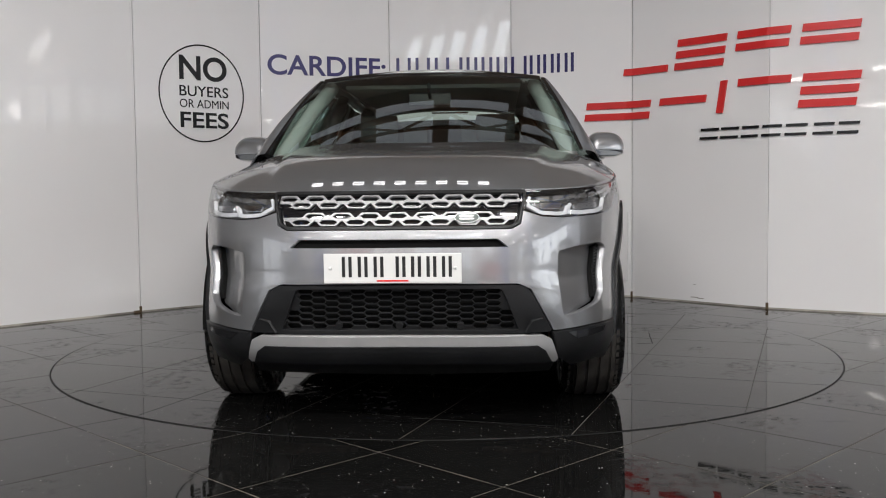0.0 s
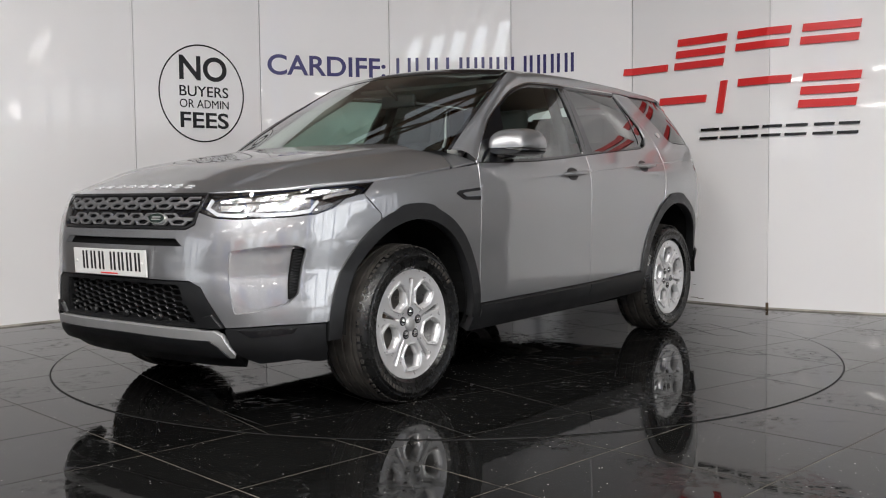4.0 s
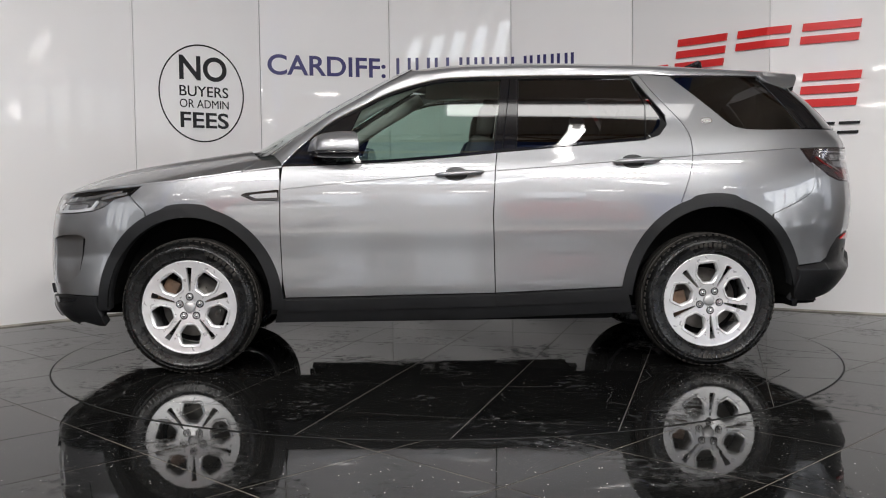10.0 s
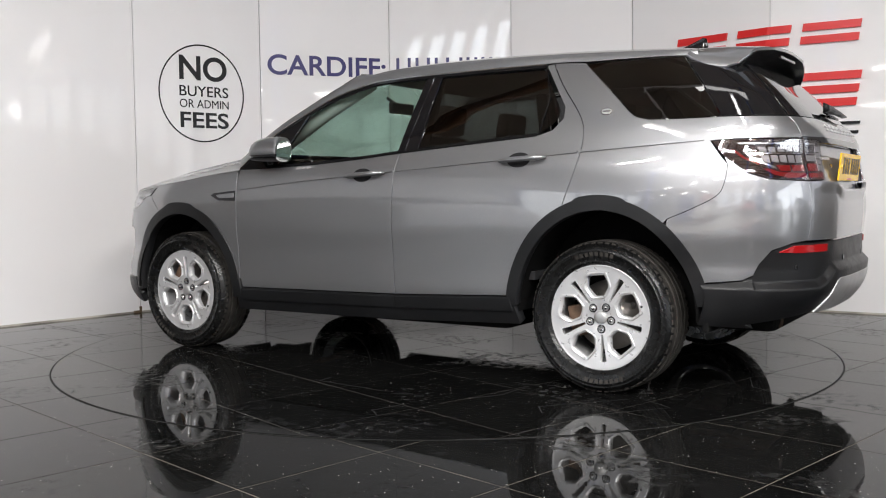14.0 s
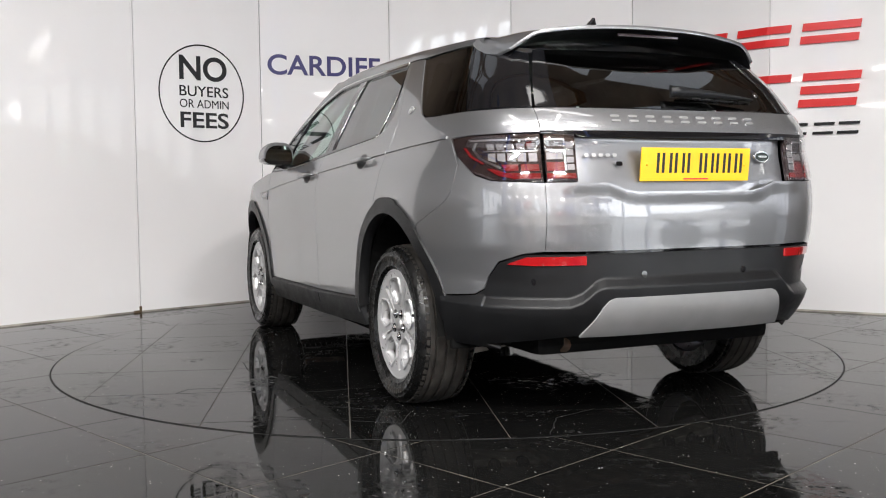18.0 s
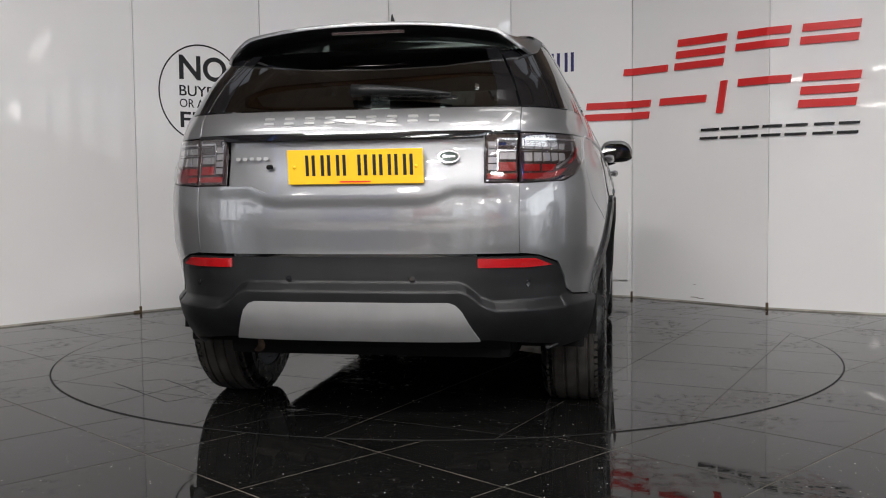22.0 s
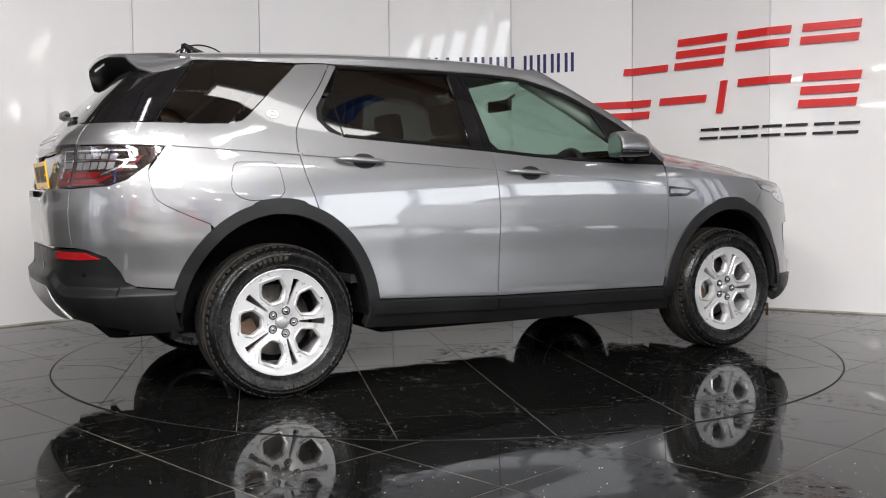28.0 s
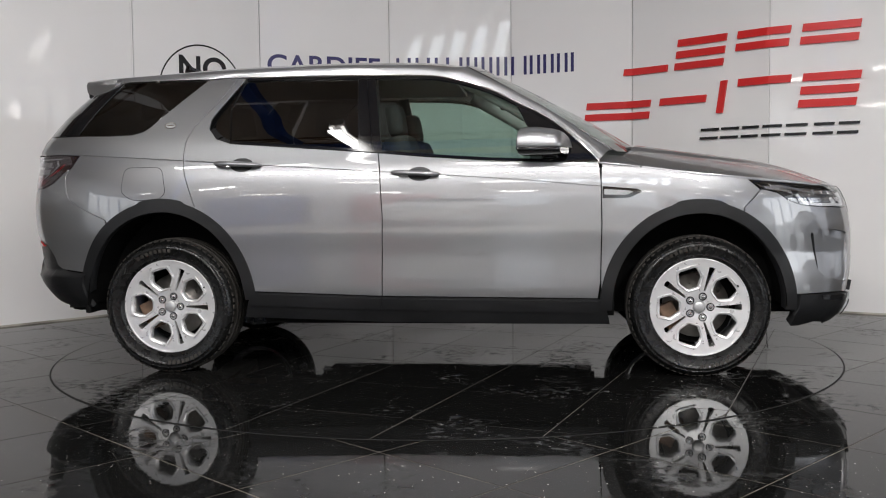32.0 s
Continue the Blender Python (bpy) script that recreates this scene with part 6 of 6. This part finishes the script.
for y in (0.37, -0.37):
    seat(y, 0.16)
for y in (0.42, 0.0, -0.42):
    seat(y, -0.72)
part("dashboard", box_bm(0.86, 0, 0.98, 0.42, 1.50, 0.26, 0.07), CABIN, car, smooth=True)
part("centre_console", box_bm(0.30, 0, 0.68, 0.9, 0.22, 0.24, 0.04), CABIN, car, smooth=True)
wheel_ring = [(0.56 + 0.165 * math.cos(a) * 0.42, -0.37 + 0.185 * math.sin(a), 1.02 + 0.165 * math.cos(a)) for a in np.linspace(0, 2 * math.pi, 33)]
st = tube("steering_wheel", wheel_ring, 0.016, CABIN, car, 8)
part("steering_boss", box_bm(0.57, -0.37, 1.02, 0.05, 0.16, 0.10, 0.02), CABIN, st)
tube("steering_column", [(0.57, -0.37, 1.02), (0.80, -0.37, 0.92)], 0.03, CABIN, st, 8)
part("cabin_mirror", box_bm(0.36, 0.0, 1.47, 0.03, 0.24, 0.07, 0.012), CABIN, car, smooth=True)
tube("mirror_stem", [(0.37, 0, 1.48), (0.47, 0, 1.545)], 0.010, CABIN, car, 6)
part("headlining", box_bm(-0.72, 0, 1.572, 1.66, 1.04, 0.02), LINER, car)
part("cabin_floor", box_bm(-0.08, 0, 0.53, 1.84, 1.66, 0.04), CABIN, car)
part("parcel_cover", box_bm(-1.60, 0, 1.10, 0.75, 1.30, 0.02), CABIN, car)
for s in (1, -1):
    part("door_card", box_bm(0.30, s * 0.855, 0.80, 1.1, 0.04, 0.56, 0.015), CABIN, car)
    part("door_card", box_bm(-0.58, s * 0.855, 0.84, 0.6, 0.04, 0.56, 0.015), CABIN, car)
    tube("inner_b_pillar", [(-0.28, s * 0.77, 1.10), (-0.32, s * 0.60, 1.56)], 0.034, CABIN, car, 8)
    tube("inner_c_pillar", [(-1.30, s * 0.71, 1.22), (-1.12, s * 0.55, 1.53)], 0.045, CABIN, car, 8)
    tube("inner_a_pillar", [(0.84, s * 0.755, 1.13), (0.43, s * 0.665, 1.40), (0.14, s * 0.60, 1.565)], 0.042, LINER, car, 10)

# ---- what stands in the hall behind the camera, seen only in reflections ----
def parked_car(x, y, turn, colour, words):
    """A plain hatchback far off in the hall."""
    thing = tagged(new("parked_car"), words, "car", "cars parked in the hall")
    skin = mat("parked_paint", colour, 0.3, 0, 1.0)
    prof = [(2.05, 0.35), (2.12, 0.62), (2.02, 0.84), (1.05, 1.02), (-1.75, 1.06), (-2.08, 0.95), (-2.12, 0.50), (-2.0, 0.30)]
    rows = []
    for yy, k in ((-0.88, 0.94), (-0.86, 0.985), (-0.6, 1.0), (0.6, 1.0), (0.86, 0.985), (0.88, 0.94)):
        rows.append([(px * k, yy, 0.62 + (pz - 0.62) * k) for px, pz in prof])
    v, f = loft(rows, True)
    f += [tuple(range(8)), tuple(range(len(v) - 8, len(v)))[::-1]]
    mesh_object("body", v, f, skin, thing, smooth=True).data.set_sharp_from_angle(angle=radians(40))
    cab = [(1.05, 1.0), (0.30, 1.42), (-1.30, 1.46), (-1.95, 1.0)]
    rows = [[(px, s * (0.80 if pz < 1.2 else 0.62), pz) for px, pz in cab] for s in (-1, 1)]
    v, f = loft(rows, True)
    f += [(0, 1, 2, 3), (7, 6, 5, 4)]
    mesh_object("cabin_glass", v, f, GLOSS, thing)
    part("roof", box_bm(-0.52, 0, 1.455, 1.5, 1.2, 0.05, 0.02), skin, thing)
    for sx in (1.28, -1.28):
        for sy in (-0.80, 0.80):
            w = lathe("wheel", [(0.0, 0.09), (0.20, 0.09), (0.21, 0.10), (0.31, 0.09), (0.32, 0.05), (0.32, -0.09), (0.0, -0.09)], RUBBER, thing, 20)
            w.location = (sx, sy, 0.32)
            lathe("rim", [(0.0, 0.105), (0.17, 0.105), (0.19, 0.095)], ALLOY, w, 16)
    for sy in (-0.62, 0.62):
        part("headlamp", box_bm(2.06, sy, 0.74, 0.10, 0.34, 0.12, 0.03), LAMP_WHITE, thing)
    thing.matrix_basis = pose(x, y, 0, 0, 0, turn)


parked_car(-2.2, -12.2, 82, (0.75, 0.75, 0.74), "white hatchback parked in the hall")
parked_car(2.6, -12.6, 96, (0.35, 0.02, 0.02), "red hatchback parked in the hall")
parked_car(6.4, -9.4, 150, (0.72, 0.72, 0.72), "white hatchback parked in the hall")
parked_car(-6.6, -8.8, 30, (0.05, 0.055, 0.07), "dark blue hatchback parked in the hall")
parked_car(7.6, -4.2, 190, (0.70, 0.70, 0.71), "white hatchback parked in the hall")
parked_car(-7.8, -3.6, -12, (0.40, 0.41, 0.43), "silver hatchback parked in the hall")


def roller_door(x, colour, words, glow=False):
    """Slatted door in the far wall."""
    skin = mat("door_paint", colour, 0.5)
    thing = tagged(new("roller_door"), words, "door", "hall doors", "structure")
    part("frame", box_bm(x, -15.36, 1.45, 1.9, 0.06, 2.9, 0.01), TRIM, thing)
    for k in range(14):
        part("slat", box_bm(x, -15.31, 0.12 + 0.2 * k, 1.76, 0.05, 0.185, 0.012), skin, thing)


roller_door(-6.6, (0.03, 0.09, 0.35), "closed blue slatted hall door")
roller_door(-3.9, (0.38, 0.03, 0.03), "closed red slatted hall door")
roller_door(5.4, (0.03, 0.09, 0.35), "closed blue slatted hall door")
# glowing panels added to brighten nose and tail paint; no windows known here
for x in (-1.3, 0.9, 3.1, 8.6):
    pane = part("wall_fill_panel", box_bm(x, -15.38, 1.75, 1.1, 0.03, 2.1), mat("wall_fill_glow", (0.86, 0.93, 1.0), 0.3, emit=1.0))
    tagged(pane, "added glowing panel on the hall wall", "window", "hall windows", "structure")
# dark lower boarding and brown upper boarding on the hall's sides
for x in (-10.86, 10.86):
    for z0, z1, m_ in ((0.0, 1.15, ROOFING), (4.8, 6.4, ROOFING)):
        tagged(part("side_boarding", box_bm(x, -5.6, (z0 + z1) / 2, 0.06, 19.4, z1 - z0), m_), "brown boarded strip of hall wall", "wall", kind="structure")
for z0, z1 in ((3.3, 4.6), (5.9, 6.4)):
    tagged(part("gable_boarding", box_bm(0, -15.36, (z0 + z1) / 2, 21.6, 0.05, z1 - z0), ROOFING), "brown boarded strip of hall gable", "wall", kind="structure")

# glowing panels added along the hall's sides to brighten the car's flanks and tail
FILL_GLOW = mat("side_fill_glow", (0.93, 0.97, 1.0), 0.4, emit=4.2)
FILL_GLOW_DIM = mat("side_fill_glow_dim", (0.93, 0.96, 1.0), 0.4, emit=1.4)
FILL_GLOW_LOW = mat("side_fill_glow_low", (0.93, 0.97, 1.0), 0.4, emit=1.8)
for x, y0, y1, glow in ((10.80, -14.6, -4.7, FILL_GLOW), (10.80, -4.4, -1.8, FILL_GLOW_DIM), (-10.80, -14.6, -7.2, FILL_GLOW_LOW)):
    fill_ob = tagged(new("side_doorway"), "added glowing fill panel along the hall's side", "doorway", "hall doorways", "structure")
    inn = x - math.copysign(0.06, x)
    # the glowing sheet itself: added fill, no known opening behind it
    part("daylight", box_bm(x, (y0 + y1) / 2, 1.75, 0.02, y1 - y0, 3.1), glow, fill_ob)
    for k in range(6):
        part("divider_post", box_bm(inn, y0 + (y1 - y0) * k / 5, 1.75, 0.10, 0.12, 3.3, 0.01), BLUE, fill_ob)
    part("top_rail", box_bm(inn, (y0 + y1) / 2, 3.38, 0.12, y1 - y0 + 0.2, 0.16, 0.01), BLUE, fill_ob)
tagged(part("north_boarding", box_bm(0, 4.02, 4.7, 21.6, 0.05, 3.4), ROOFING), "brown boarded wall above the bay", "wall", kind="structure")
# twin-tube fitting and round flood lamp on the side wall
wl = tagged(new("wall_light"), "slanting twin-tube wall light, lit", "wall light")
part("housing", box_bm(10.86, -3.45, 4.12, 0.17, 0.34, 0.9, 0.01), WALL, wl)
for dy in (-0.09, 0.09):
    tube("lit_tube", [(10.75, -3.66 + dy, 3.78), (10.75, -3.40 + dy, 4.42)], 0.02, TUBE, wl, 8)
fl = lathe("flood_lamp", [(0.0, 0.0), (0.13, 0.0), (0.15, -0.04), (0.10, -0.10)], mat("flood_glow", (1.0, 0.98, 0.95), emit=9.0), None, 20)
fl.matrix_basis = pose(10.72, -4.05, 2.77, 0, 0, 90)
part("bracket", box_bm(0, -0.12, 0, 0.06, 0.22, 0.06, 0.005), STEEL, fl)
tagged(fl, "round bright flood lamp on hall wall", "flood lamp")

# translucent roof lights over the bay and a far row of hanging lights
for k in range(6):
    rl = part("roof_light", box_bm(-4.0 + 1.6 * k, 1.6, 6.47, 1.25, 3.6, 0.03), ROOF_LIGHT)
    tagged(rl, "translucent daylight sheet in the hall roof", "roof light", "roof lights", "structure")


HANG_GLOW = mat("hanging_tube_glow", (1.0, 0.97, 0.93), emit=30.0)


def hanging_light(x, y, z):
    thing = tagged(new("hanging_light"), "small hanging twin-tube light, lit", "ceiling light", "far row of lights")
    part("housing", box_bm(x, y, z + 0.04, 0.62, 0.20, 0.05, 0.01), WALL, thing)
    for dy in (-0.05, 0.05):
        tube("lit_tube", [(x - 0.28, y + dy, z), (x + 0.28, y + dy, z)], 0.022, HANG_GLOW, thing, 6)
    tube("hanger", [(x, y, z + 0.06), (x, y, 6.5)], 0.006, STEEL, thing, 5)


for k in range(8):
    hanging_light(-8.0 + 2.3 * k, -13.0, 2.95)
    hanging_light(-7.2 + 2.1 * k, -9.6, 3.35)


# ---- movement: the platform turns at an even rate and carries the car ----
def motions():
    spin, offset = [], []
    for t in range(33):
        a = -93.079 - 8.51724 * t
        c, s = math.cos(radians(a)), math.sin(radians(a))
        spin.append((float(t), pose(0, 0, 0, 0, 0, a)))
        offset.append((float(t), pose(c * -0.0029 + s * 0.0607, s * -0.0029 - c * 0.0607, 0, 0, 0, a)))
    walk(turntable, spin)
    walk(car, offset)


motions()
